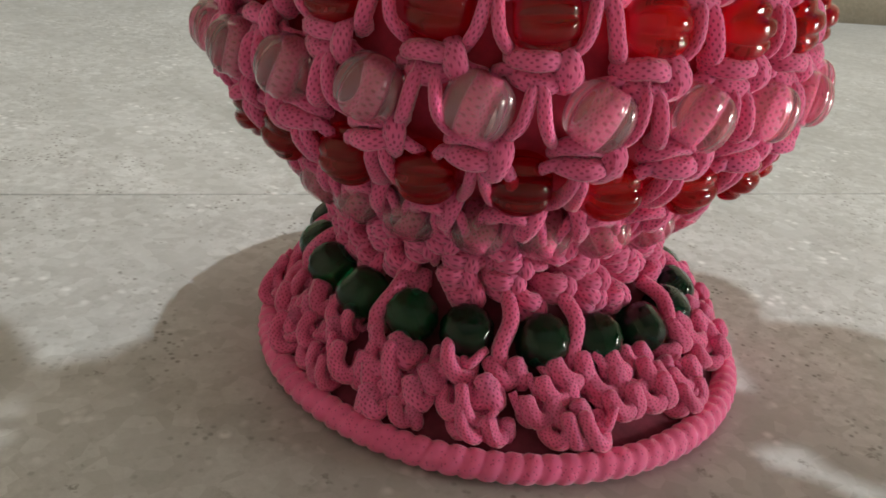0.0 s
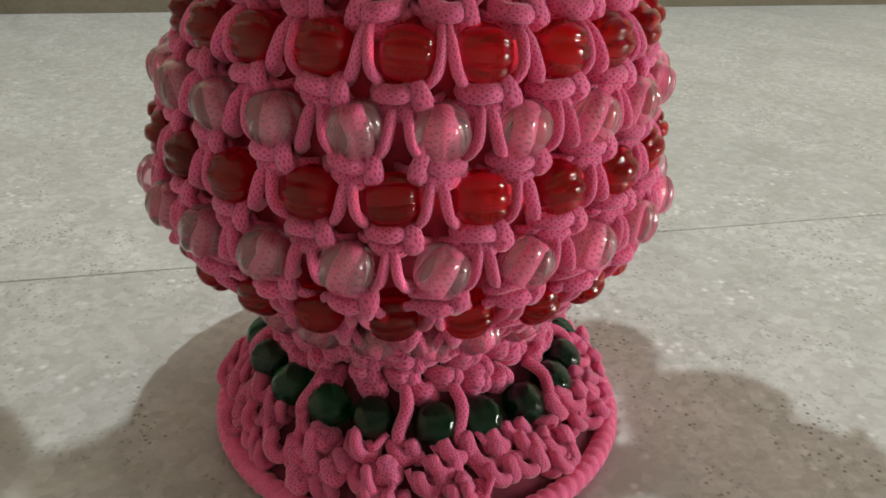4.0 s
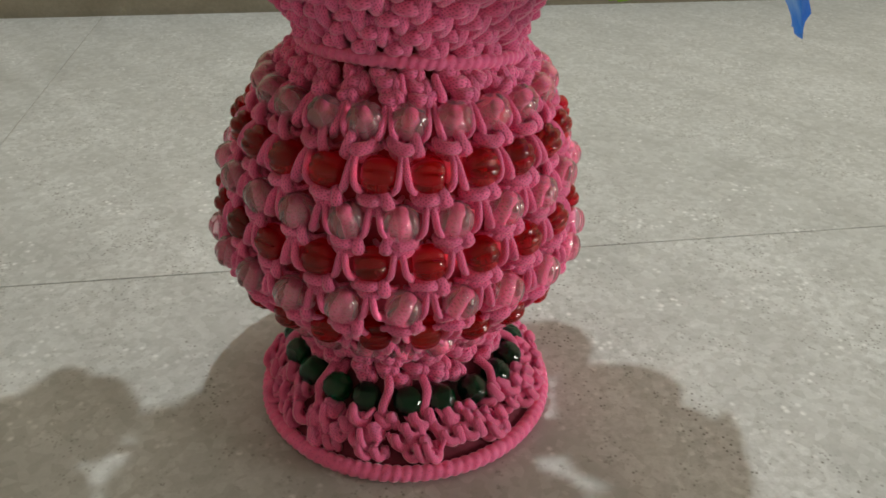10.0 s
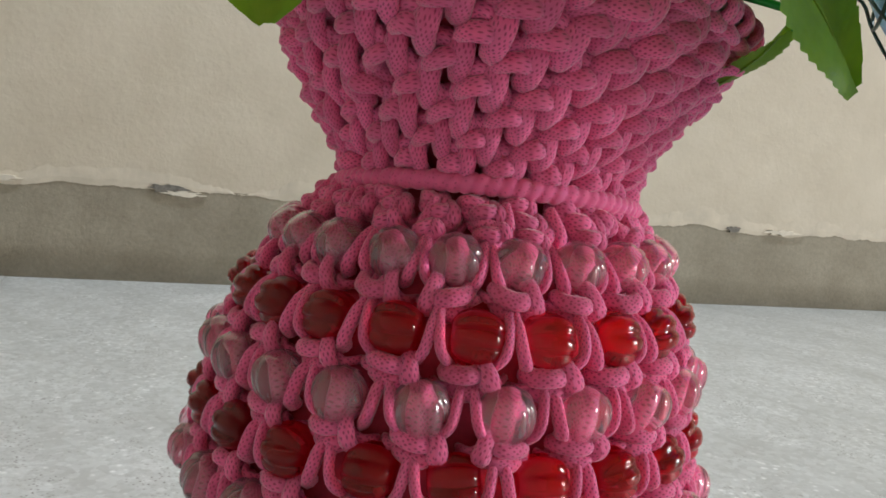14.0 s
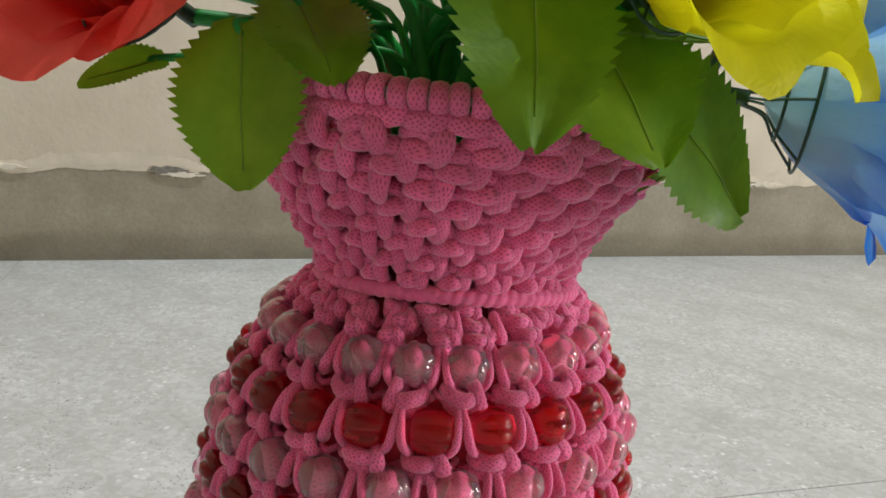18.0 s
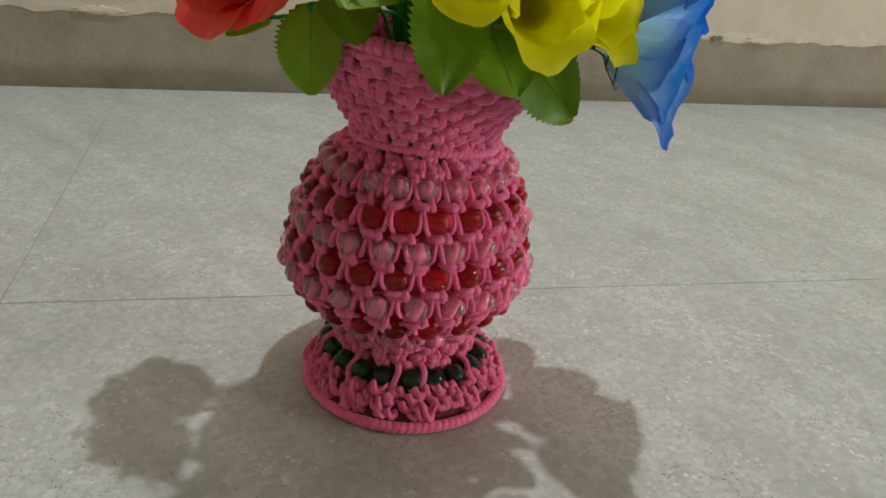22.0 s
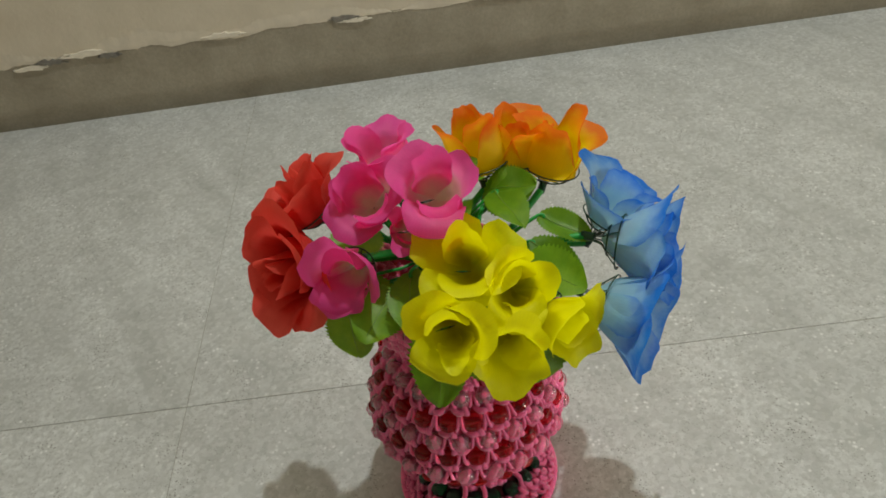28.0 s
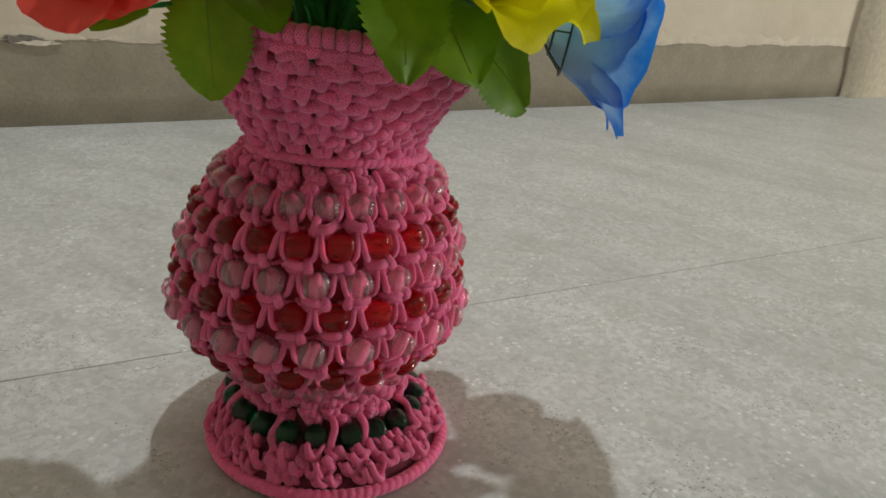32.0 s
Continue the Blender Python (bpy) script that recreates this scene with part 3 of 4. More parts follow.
def rim_turn(width, height, seed):
    """Two turns of cord side by side over the rim."""
    rng = random.Random(seed)
    r = width / 4
    s = Soup()
    for side in (-1, 1):
        x = side * r * 0.97 + rng.uniform(-0.1, 0.1) * r
        s.tube([(x, 0.2 * r, -0.62 * height), (x, -0.75 * r, -0.30 * height), (x, -0.80 * r, 0.12 * height), (x, 0.1 * r, 0.50 * height), (x, 1.6 * r, 0.42 * height), (x, 2.1 * r, -0.2 * height)], r, 8, per=3, flat=0.55)
    return s


def melon(radius, length, lobes, depth, around=30, along=12):
    """A moulded bead with grooves from hole to hole; the hole runs along x."""
    s = Soup()
    rows = []
    for i in range(along + 1):
        p = -1 + 2 * i / along
        a = math.asin(max(-1, min(1, p * 0.965)))
        row = []
        for k in range(around):
            w = 2 * math.pi * k / around
            rr = radius * math.cos(a) ** 0.6 * (1 - depth * (0.5 + 0.5 * math.cos(lobes * w)) ** 3)
            row.append(Vector((length / 2 * math.sin(a), rr * math.cos(w), rr * math.sin(w))))
        rows.append(row)
    s.grid(rows, True)
    s.f.append(tuple(reversed(range(around))))
    s.f.append(tuple(along * around + k for k in range(around)))
    return s


def lathe(profile, n=72):
    s = Soup()
    s.grid([[Vector((c.x + r * math.cos(2 * math.pi * i / n), c.y + r * math.sin(2 * math.pi * i / n), z)) for i in range(n)] for r, z, c in profile], True)
    return s


vase = thing("macrame_vase", "pink knotted cord vase with red, clear and green beads", "vase")
part("belly_lining", lathe([(surface(z) - 0.0095, z, vase_centre(z)) for z in (0.028, 0.034, 0.04, 0.048, 0.06, 0.075, 0.09, 0.105, 0.12, 0.135, 0.143, 0.148)]).mesh("belly_lining", LINING), vase, None, "deep pink lining behind the beads")
# dark sheet behind the foot knots: the gaps' shade put into its colour
part("base_backing", lathe([(r, z, vase_centre(z)) for r, z in ((0.056, 0.0015), (0.056, 0.0050), (0.0510, 0.0095), (0.0460, 0.0135), (0.0400, 0.0190), (0.0370, 0.0340))]).mesh("base_backing", DARK), vase, None, "dark backing with the shade of the base's gaps in its colour")

N = 22
STEP = 360 / N
RED_AT, CLEAR_AT = -87.6, -87.6 - STEP / 2
ROWS_OF_BEADS = ((0.1336, "clear"), (0.1187, "red"), (0.104, "clear"), (0.0892, "red"), (0.0745, "clear"), (0.0588, "red"), (0.0445, "clear"))
RED_MESH = melon(0.0064, 0.0117, 7, 0.17, 56).mesh("red_bead", RED_BEAD)
CLEAR_MESH = melon(0.0063, 0.0114, 8, 0.13, 48, 16).mesh("clear_bead", CLEAR_BEAD)
GREEN_MESH = melon(0.0060, 0.0106, 12, 0.05, 36, 14).mesh("green_bead", GREEN_BEAD)
CORE_MESH = Soup().tube([(-0.0053, 0, 0), (0, 0.0003, 0.0002), (0.0053, 0, 0)], 0.0023, 10, per=3).mesh("bead_cord", PINK)
LUMPS = [lump(0.0082, 0.0060, 0.0021, 20 + i).mesh("knot", PINK) for i in range(6)]
KNOTS = [square_knot(0.0124, 0.0082, 40 + i, True, 0.88).mesh("knot", PINK) for i in range(6)]
STITCHES = [square_knot(0.0110, 0.0092, 70 + i, i % 2 == 0, 1.12).mesh("collar_knot", PINK) for i in range(7)]
PADS = [pad(0.0098, 0.0060, 80 + i).mesh("rim_pad", PINK) for i in range(3)]
TURNS = [rim_turn(0.0092, 0.0050, 90 + i).mesh("rim_turn", PINK) for i in range(3)]
FOOTS = [square_knot(0.0112, 0.0084, 120 + i, True, 1.0).mesh("knot", PINK) for i in range(4)] + [lump(0.0104, 0.0070, 0.0023, 130 + i).mesh("knot", PINK) for i in range(2)] 
rng = random.Random(5)


def glassy(ob):
    """A see-through bead that lets the light by to the lining."""
    ob.visible_shadow = False
    return ob


def slope(z, f):
    """Degrees by which the skin leans outwards going up."""
    return math.degrees(math.atan2(f(z + 0.004) - f(z - 0.004), 0.008))


def leg_mesh(z_top, z_mid, z_low, sign):
    """A cord from the knot above, past the bead's side, into the knot below; in the vase's space at angle 0."""
    pts = []
    for u, z, lift in ((0.455, z_top + 0.002, 0.0062), (0.455, z_top - 0.0028, 0.0038), (0.430, z_mid + 0.0022, 0.0022), (0.395, z_mid - 0.0014, 0.0018), (0.345, z_low + 0.0042, 0.0028), (0.26, z_low + 0.0018, 0.0064)):
        a = radians(sign * u * STEP)
        r = surface(z) - lift
        pts.append((r * math.cos(a), r * math.sin(a), z))
    return Soup().tube(pts, 0.00195, 8, per=4, flat=0.62).mesh("cord", PINK)


knot_z = [0.1402] + [z - 0.0080 for z, _ in ROWS_OF_BEADS]
for row, (z, kind) in enumerate(ROWS_OF_BEADS):
    at = RED_AT if kind == "red" else CLEAR_AT
    lean = slope(z, surface)
    legs = [leg_mesh(knot_z[row], z, knot_z[row + 1], sign) for sign in (-1, 1)]
    c = vase_centre(z)
    for i in range(N):
        angle = at + i * STEP
        wob = rng.uniform(-0.8, 0.8)
        if kind == "red":
            m = on_ring(angle + wob, surface(z) - 0.0044, z, -lean) @ pose(0, 0, 0, rng.uniform(0, 40), rng.uniform(-8, 8), 0)
            glassy(part("red_bead", RED_MESH, vase, m, "clear red plastic bead"))
        else:
            m = on_ring(angle + wob, surface(z) - 0.0029, z, -lean) @ pose(0, 0, 0, 0, 90 + rng.uniform(-14, 14) + (28 if row == 4 else 0), 0) @ pose(0, 0, 0, rng.uniform(0, 40))
            bead = glassy(part("clear_bead", CLEAR_MESH, vase, m, "colourless grooved plastic bead"))
            part("bead_cord", CORE_MESH, bead, None, "pink cord through the bead")
        for leg in legs:
            part("cord", leg, vase, pose(c.x, c.y, 0, 0, 0, angle + rng.uniform(-0.7, 0.7)))
for row, z in enumerate(knot_z):
    at = CLEAR_AT if row % 2 else RED_AT
    lean = slope(z, surface)
    for i in range(N):
        m = on_ring(at + i * STEP + rng.uniform(-0.8, 0.8), surface(z) - 0.0040, z + rng.uniform(-0.0004, 0.0004), -lean) @ pose(0, 0, 0, 0, rng.uniform(-9, 9), 0)
        scale = min(1.0, surface(z) / 0.062)
        part("knot", KNOTS[(i * 3 + row) % len(KNOTS)], vase, m @ Matrix.Diagonal((scale * (1 if rng.random() < 0.85 else -1), 1, rng.uniform(0.92, 1.08), 1)))
# small knots between the belly and the neck ring, and at the waist
for z, r, count, size in ((0.1450, 0.0408, 26, 0.85), (0.1425, 0.0436, 26, 0.9), (0.1392, 0.0466, 22, 0.85), (0.0395, 0.0445, 22, 0.95), (0.0350, 0.0418, 22, 1.0), (0.0305, 0.0410, 22, 1.0), (0.0265, 0.0412, 20, 0.95)):
    for i in range(count):
        m = on_ring((i + 3000 * z) * 360 / count + rng.uniform(-4, 4), r - 0.0015, z + rng.uniform(-0.0008, 0.0008)) @ pose(0, 0, 0, 0, rng.uniform(-25, 25), 0)
        part("knot", LUMPS[i % len(LUMPS)], vase, m @ Matrix.Scale(size, 4))


def wrapped_ring(radius, cord, wraps, tilt=(0, 0)):
    """A hoop wrapped closely with cord."""
    s = Soup()
    n, seg = wraps * 5, 10
    rows = []
    for i in range(n):
        a = 2 * math.pi * i / n
        swell = (1.0, 0.985, 0.95, 0.83, 0.95)[i % 5] * (1 + 0.05 * noise.noise(Vector((a * 6, radius * 100, 0))))
        row = []
        for k in range(seg):
            w = 2 * math.pi * k / seg
            q = cord * swell
            rr = radius + q * math.cos(w)
            lead = 0.5 * math.pi / wraps * math.sin(w)
            row.append(Vector((rr * math.cos(a + lead), rr * math.sin(a + lead), q * math.sin(w) + tilt[0] * rr * math.cos(a) + tilt[1] * rr * math.sin(a))))
        rows.append(row)
    rows.append(rows[0])
    return s.grid(rows, True)


part("neck_ring", wrapped_ring(0.0399, 0.0027, 84, (-0.06, -0.12)).mesh("neck_ring", WRAP), vase, pose(0.0055, 0.0135, 0.1451), "cord-wrapped hoop at the neck")
part("base_ring", wrapped_ring(0.0582, 0.0033, 96).mesh("base_ring", WRAP), vase, pose(0, 0, 0.0036), "cord-wrapped hoop at the foot")

# collar of close knots; its rim dips on one side
def collar_z(angle, u):
    """Height on the collar: u = 0 at the hoop, 1 at the rim."""
    x = 0.05 * math.cos(radians(angle))
    low = 0.1486 - 0.048 * x - 0.0048 * math.sin(radians(angle))
    high = 0.2025 - 0.08 * x - 0.13 * max(0, x)
    return low + (high - low) * u


COLLAR_ROWS, COLUMNS, PADS_ROUND = 8, 22, 36
PITCH = 360 / COLUMNS


def on_collar(angle, u, sink):
    """A pose on the collar's skin, leaning with it."""
    z = collar_z(angle, u)
    r = collar_radius(angle, z)
    lean = math.degrees(math.atan2(collar_radius(angle, z + 0.004) - collar_radius(angle, z - 0.004), 0.008))
    return on_ring(angle, r - sink, z, -lean), r


for row in range(COLLAR_ROWS):
    u = 0.045 + 0.755 * row / (COLLAR_ROWS - 1)
    for i in range(COLUMNS):
        angle = RED_AT + (i + 0.5 * (row % 2)) * PITCH + rng.uniform(-0.9, 0.9)
        m, r = on_collar(angle, u + rng.uniform(-0.012, 0.012), 0.0022 + rng.uniform(-0.0005, 0.0005))
        wide = r / 0.0535
        part("collar_knot", STITCHES[rng.randrange(7)], vase, m @ pose(0, 0, 0, 0, rng.uniform(-9, 9), 0) @ Matrix.Diagonal(((1 if rng.random() < 0.9 else -1) * wide, 0.9, (0.80 + 0.20 * wide) * rng.uniform(0.95, 1.07), 1)))
# backing sheet added to stop the view through the collar's gaps
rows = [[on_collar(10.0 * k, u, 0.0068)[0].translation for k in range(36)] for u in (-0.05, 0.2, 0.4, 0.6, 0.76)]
part("collar_backing", Soup().grid(rows, True).mesh("collar_backing", LINING), vase, None, "deep pink backing added behind the collar knots")
rim = []
for i in range(PADS_ROUND):
    angle = RED_AT + (i + 0.5) * 360 / PADS_ROUND
    m, r = on_collar(angle + rng.uniform(-0.4, 0.4), 0.895, 0.0016)
    part("rim_pad", PADS[i % 3], vase, m @ pose(0, 0, 0, 0, rng.uniform(-4, 4), 0) @ Matrix.Diagonal((r / 0.0535, 1, 1, 1)))
    m, r = on_collar(angle + 180 / PADS_ROUND, 0.995, 0.0014)
    part("rim_turn", TURNS[i % 3], vase, m @ Matrix.Diagonal((r / 0.0535, 1, rng.uniform(0.95, 1.06), 1)))
    rim.append(m @ Vector((0, 0.0008, 0)))
part("rim_hoop", Soup().tube(rim, 0.0012, 6, closed=True, per=2).mesh("rim_hoop", HOOP), vase, None, "white core showing between the turns of the rim")
# foot: green beads between cords, and loose knots on the slope
M = 20
for i in range(M):
    angle = -96.0 + i * 360 / M
    z = 0.0205 + 0.002 * math.cos(radians(angle + 160))
    part("green_bead", GREEN_MESH, vase, on_ring(angle + rng.uniform(-1.5, 1.5), 0.0448, z, 35) @ pose(0, 0, 0, rng.uniform(0, 30), 90 + rng.uniform(-25, 25), 0), "dark green plastic bead")
    a = radians(angle + 180 / M + rng.uniform(-2.5, 2.5))
    pts = [(q * math.cos(a + w), q * math.sin(a + w), z + up) for q, w, up in ((0.0390, 0.0, 0.0070), (0.0450, 0.02, 0.0042), (0.0485, -0.02, -0.0010), (0.0482, 0.0, -0.0052))]
    if rng.random() < 0.6:
        part("cord", Soup().tube(pts, 0.00185, 8, per=4).mesh("cord", PINK), vase, pose(0, 0.0068, 0))
for r, z, count, size, tilt in ((0.0480, 0.0160, 28, 0.88, 45), (0.0506, 0.0136, 30, 0.88, 50), (0.0531, 0.0110, 32, 0.86, 54), (0.0556, 0.0082, 34, 0.80, 58)):
    for i in range(count):
        if rng.random() < 0.06:
            continue
        m = on_ring(i * 360 / count + rng.uniform(-4, 4), r + rng.uniform(-0.001, 0.001), z, tilt) @ pose(0, 0, 0, 0, rng.uniform(-50, 50), 0)
        part("knot", FOOTS[rng.randrange(len(FOOTS))], vase, m @ Matrix.Scale(size * rng.uniform(0.85, 1.1), 4))

# ---- flowers ----
def frame_of(at, axis, spin=0.0):
    """A pose at a place whose z runs along axis."""
    q = Vector(axis).normalized().to_track_quat("Z", "Y").to_matrix().to_4x4()
    return Matrix.Translation(at) @ q @ pose(0, 0, 0, 0, 0, spin)


def profile(length, radius, swell, lean, lip, steps=40):
    """A petal's middle line (r, z) from its foot: it swells to the cup's radius, leans, and rolls out at the lip. Degrees."""
    out = [(0.0003, 0.0)]
    r, z = out[0]
    for i in range(steps):
        v = (i + 0.5) / steps
        w = max(0.0, (v - 0.64) / 0.36)
        phi = radians(swell * max(0.0, 1 - v / 0.42) + lean * min(1, v / 0.42) + lip * w * w * (3 - 2 * w))
        r += length / steps * math.sin(phi)
        z += length / steps * math.cos(phi)
        out.append((r, z))
    top = max(q[0] for q in out[:int(0.62 * steps)])
    return [(0.0003 + (q[0] - 0.0003) * radius / top, q[1]) for q in out]


def petal(radius, length, width, swell, lean, lip, point, seed, crease=1.0, nu=16, nv=18):
    """A cupped cloth petal round the z axis with a rolled lip. width: half its angle; point: how far the tip is drawn out."""
    rnd = random.Random(seed)
    k = rnd.uniform(0, 50)
    lines = [profile(length, radius, swell, lean, lip * f) for f in (1.0, 0.72, 0.35)]
    skew = rnd.uniform(-0.18, 0.18)
    rows, uvs = [], []
    for i in range(nv + 1):
        v = i / nv
        row = []
        for c in range(nu + 1):
            u = -1 + 2 * c / nu
            off = abs(u + skew * (1 - u * u))
            top = 1 - (0.10 + 0.20 * point) * off ** 1.6 - 0.26 * off ** 5
            top += 0.05 * noise.noise(Vector((u * 2.6 + k, 1.0, k)))
            s = max(0.0, v * top) * 40
            m = min(39, int(s))
            (r0, z0), (r1, z1) = (tuple(x + (y - x) * (s - m) for x, y in zip(ln[m], ln[m + 1])) for ln in (lines[0], lines[2]))
            q = off ** 2
            r, z = r0 + (r1 - r0) * q * (1 - point), z0 + (z1 - z0) * q * (1 - point)
            narrow = 1 - point * 0.45 * max(0, v - 0.55) / 0.45
            a = radians(width) * u * (0.72 + 0.28 * math.sin(min(1, 1.6 * v) * math.pi / 2)) * narrow
            wave = noise.noise(Vector((u * 1.5 + k, v * 1.6, k)))
            ruff = noise.noise(Vector((u * 3.4 + k, 3.0 + v * 1.2, k)))
            fold = noise.noise(Vector((u * 7.0 + k, v * 1.6 + 9, k)))
            r += radius * crease * v * (0.15 * wave + 0.10 * ruff * v * v + 0.045 * fold)
            z += length * crease * v * (0.05 * ruff * v + 0.045 * wave)
            r += radius * 0.12 * max(0, off - 0.55) ** 2 * v * 4
            row.append(Vector((r * math.cos(a), r * math.sin(a), z)))
            uvs.append((0.5 + 0.5 * u, v * (1 - 0.25 * off ** 3) + 0.14 * off ** 4 * v))
        rows.append(row)
    s = Soup().grid(rows)
    s.uv = uvs
    return s


def calyx(line, length, loose=1.03):
    """A moulded cage of wires round the petals' foot; line: the cup's (r, z)."""
    s = Soup()
    cut = [q for q in line if q[1] <= length]
    low, mid, top = cut[len(cut) // 6], cut[len(cut) // 2], cut[-1]
    for i in range(6):
        a = math.pi * i / 3
        s.tube([(0.0022 * math.cos(a), 0.0022 * math.sin(a), -0.005)] + [((r * loose + 0.0006) * math.cos(a), (r * loose + 0.0006) * math.sin(a), z - 0.001) for r, z in (low, mid, top)], 0.00045, 5, per=4)
    for r, z in (mid, top):
        s.tube([((r * loose + 0.0006) * math.cos(2 * math.pi * i / 14), (r * loose + 0.0006) * math.sin(2 * math.pi * i / 14), z - 0.001) for i in range(14)], 0.0005, 5, closed=True, per=2)
    s.tube([(0, 0, -0.012), (0, 0, -0.007), (0, 0, -0.004)], 0.0026, 8, per=2)
    return s


MOUTH = Vector((0.002, 0.010, 0.182))


def stem_to(foot, seed):
    rnd = random.Random(seed)
    low = MOUTH + Vector((rnd.uniform(-0.014, 0.014), rnd.uniform(-0.014, 0.012), -0.03))
    mid = MOUTH + Vector((low.x - MOUTH.x, low.y - MOUTH.y, 0.022)) * 1.0 + (foot - MOUTH) * 0.22
    return [low, mid, mid * 0.5 + foot * 0.5 + Vector((0, 0, 0.002)), foot]


def bloom(name, label, material, at, axis, radius, depth, petals, seed, style="cup", spin=0.0):
    """at: the middle of the bloom; axis: the way it opens."""
    axis = Vector(axis).normalized()
    foot = Vector(at) - axis * depth * 0.48
    base = thing(name, label, "artificial flower", (0, 0, 0), "flowers in the vase")
    base.matrix_basis = frame_of(foot, axis, spin)
    rnd = random.Random(seed)
    # each whorl: radius, length, petals, half width, swell, lean, lip, point, creases
    whorls = {"cup": ((1.0, 1.0, petals - 1, 68, 72, (-6, 34), (25, 135), (0.0, 0.06), 1.25), (0.74, 0.92, 2, 70, 66, (-6, 14), (15, 110), (0.0, 0.06), 1.1)),
              "open": ((1.0, 1.0, petals, 60, 46, (12, 36), (15, 90), (0.0, 0.12), 1.3), (0.66, 0.92, 3, 66, 46, (2, 22), (10, 80), (0.0, 0.12), 1.2)),
              "rose": ((1.0, 0.92, petals - 1, 62, 70, (8, 40), (35, 120), (0.0, 0.35), 1.25), (0.78, 0.96, petals - 1, 62, 66, (0, 18), (25, 100), (0.0, 0.25), 1.2), (0.52, 1.0, 3, 68, 60, (-8, 8), (0, 60), (0.0, 0.3), 1.1), (0.30, 0.98, 2, 80, 50, (-6, 0), (0, 30), (0.0, 0.2), 0.9)),
              "bud": ((1.0, 1.0, petals - 1, 74, 76, (-10, 4), (5, 75), (0.3, 0.75), 0.8), (0.76, 1.04, 2, 76, 72, (-10, -2), (0, 45), (0.3, 0.7), 0.8))}[style]
    for li, (rs, ls, count, half, swell, lean, lip, point, crease) in enumerate(whorls):
        for i in range(count):
            s = petal(radius * rs * rnd.uniform(0.93, 1.07), depth * ls * rnd.uniform(0.80, 1.10), half * rnd.uniform(0.9, 1.12), swell, rnd.uniform(*lean), rnd.uniform(*lip), rnd.uniform(*point), seed * 31 + li * 7 + i, crease)
            part("petal", s.mesh("petal", material), base, pose(0, 0, 0, 0, 0, 360 / count * (i + 0.5 * li) + rnd.uniform(-12, 12)))
    part("calyx", calyx(profile(depth, radius, whorls[0][4], sum(whorls[0][5]) / 2, 0), depth * (0.10 if style == "cup" else 0.24), {"open": 1.25, "cup": 1.4}.get(style, 1.03)).mesh("calyx", CAGE), base, None, "dark green wire cage under the petals")
    inv = base.matrix_basis.inverted()
    part("stem", Soup().tube([inv @ p for p in stem_to(foot - axis * 0.01, seed)], 0.0024, 8, per=6).mesh("stem", STEM), base, None, "green plastic stem")
    return base


YELLOW_LABEL = "bright yellow cloth flower with an open cup"
PINK_LABEL = "hot pink cloth flower with a pale throat"
ORANGE_LABEL = "yellow cloth rosebud with orange rims"
bloom("yellow_flower", YELLOW_LABEL, YELLOW, (0.0011, -0.0874, 0.2484), (-0.10, -0.86, 0.45), 0.0148, 0.034, 4, 1, "cup", 20)
bloom("yellow_flower", YELLOW_LABEL, YELLOW, (0.0278, -0.0841, 0.2328), (0.10, -0.94, 0.15), 0.014, 0.04, 4, 2, "cup", 50)
bloom("yellow_flower", "bright yellow cloth flower opening upwards", YELLOW, (0.0130, -0.0519, 0.2659), (-0.10, -0.50, 0.85), 0.0172, 0.04, 4, 3, "cup", 10)
bloom("yellow_flower", YELLOW_LABEL, YELLOW, (0.0390, -0.0687, 0.2569), (0.25, -0.72, 0.6), 0.0135, 0.034, 4, 4, "cup", 0)
bloom("yellow_flower", "bright yellow cloth flower turned to the side", YELLOW, (0.0632, -0.0722, 0.2300), (0.60, -0.78, -0.05), 0.0145, 0.037, 4, 5, "cup", 30)
bloom("pink_flower", PINK_LABEL, ROSE_PINK, (0.0021, -0.0175, 0.2888), (0.12, -0.55, 0.82), 0.015, 0.033, 4, 6, "cup", 0)
bloom("pink_flower", PINK_LABEL, ROSE_PINK, (-0.0377, -0.0014, 0.2770), (-0.1, -0.55, 0.8), 0.0165, 0.038, 5, 7, "cup", 40)
bloom("pink_flower", PINK_LABEL, ROSE_PINK, (-0.0535, -0.0338, 0.2501), (-0.25, -0.85, 0.35), 0.0155, 0.04, 4, 8, "cup", 10)
bloom("pink_flower", "hot pink cloth flower opening upwards", ROSE_PINK, (-0.0270, 0.0305, 0.2858), (-0.1, 0.1, 1.0), 0.015, 0.036, 5, 9, "cup", 25)
bloom("pink_flower", "deep pink half-closed cloth flower", ROSE_PINK, (-0.0155, -0.0241, 0.2682), (0.0, -0.7, 0.6), 0.0105, 0.03, 4, 10, "bud", 0)
bloom("red_flower", "red cloth rose with many petals", RED, (-0.093, -0.003, 0.234), (-0.62, -0.62, 0.40), 0.024, 0.046, 5, 11, "rose", 0)
bloom("red_flower", "red cloth rose opening upwards", RED, (-0.082, 0.038, 0.256), (-0.55, 0.1, 0.8), 0.02, 0.044, 5, 12, "rose", 30)
bloom("orange_flower", ORANGE_LABEL, ORANGE, (0.0280, 0.0590, 0.2640), (-0.1, 0.2, 0.97), 0.0195, 0.046, 4, 13, "bud", 0)
bloom("orange_flower", ORANGE_LABEL, ORANGE, (0.0540, 0.0660, 0.2590), (0.1, 0.2, 0.97), 0.0190, 0.048, 4, 14, "bud", 45)
bloom("orange_flower", ORANGE_LABEL, ORANGE, (0.0780, 0.0560, 0.2560), (0.3, 0.05, 0.9), 0.0195, 0.049, 4, 15, "bud", 20)
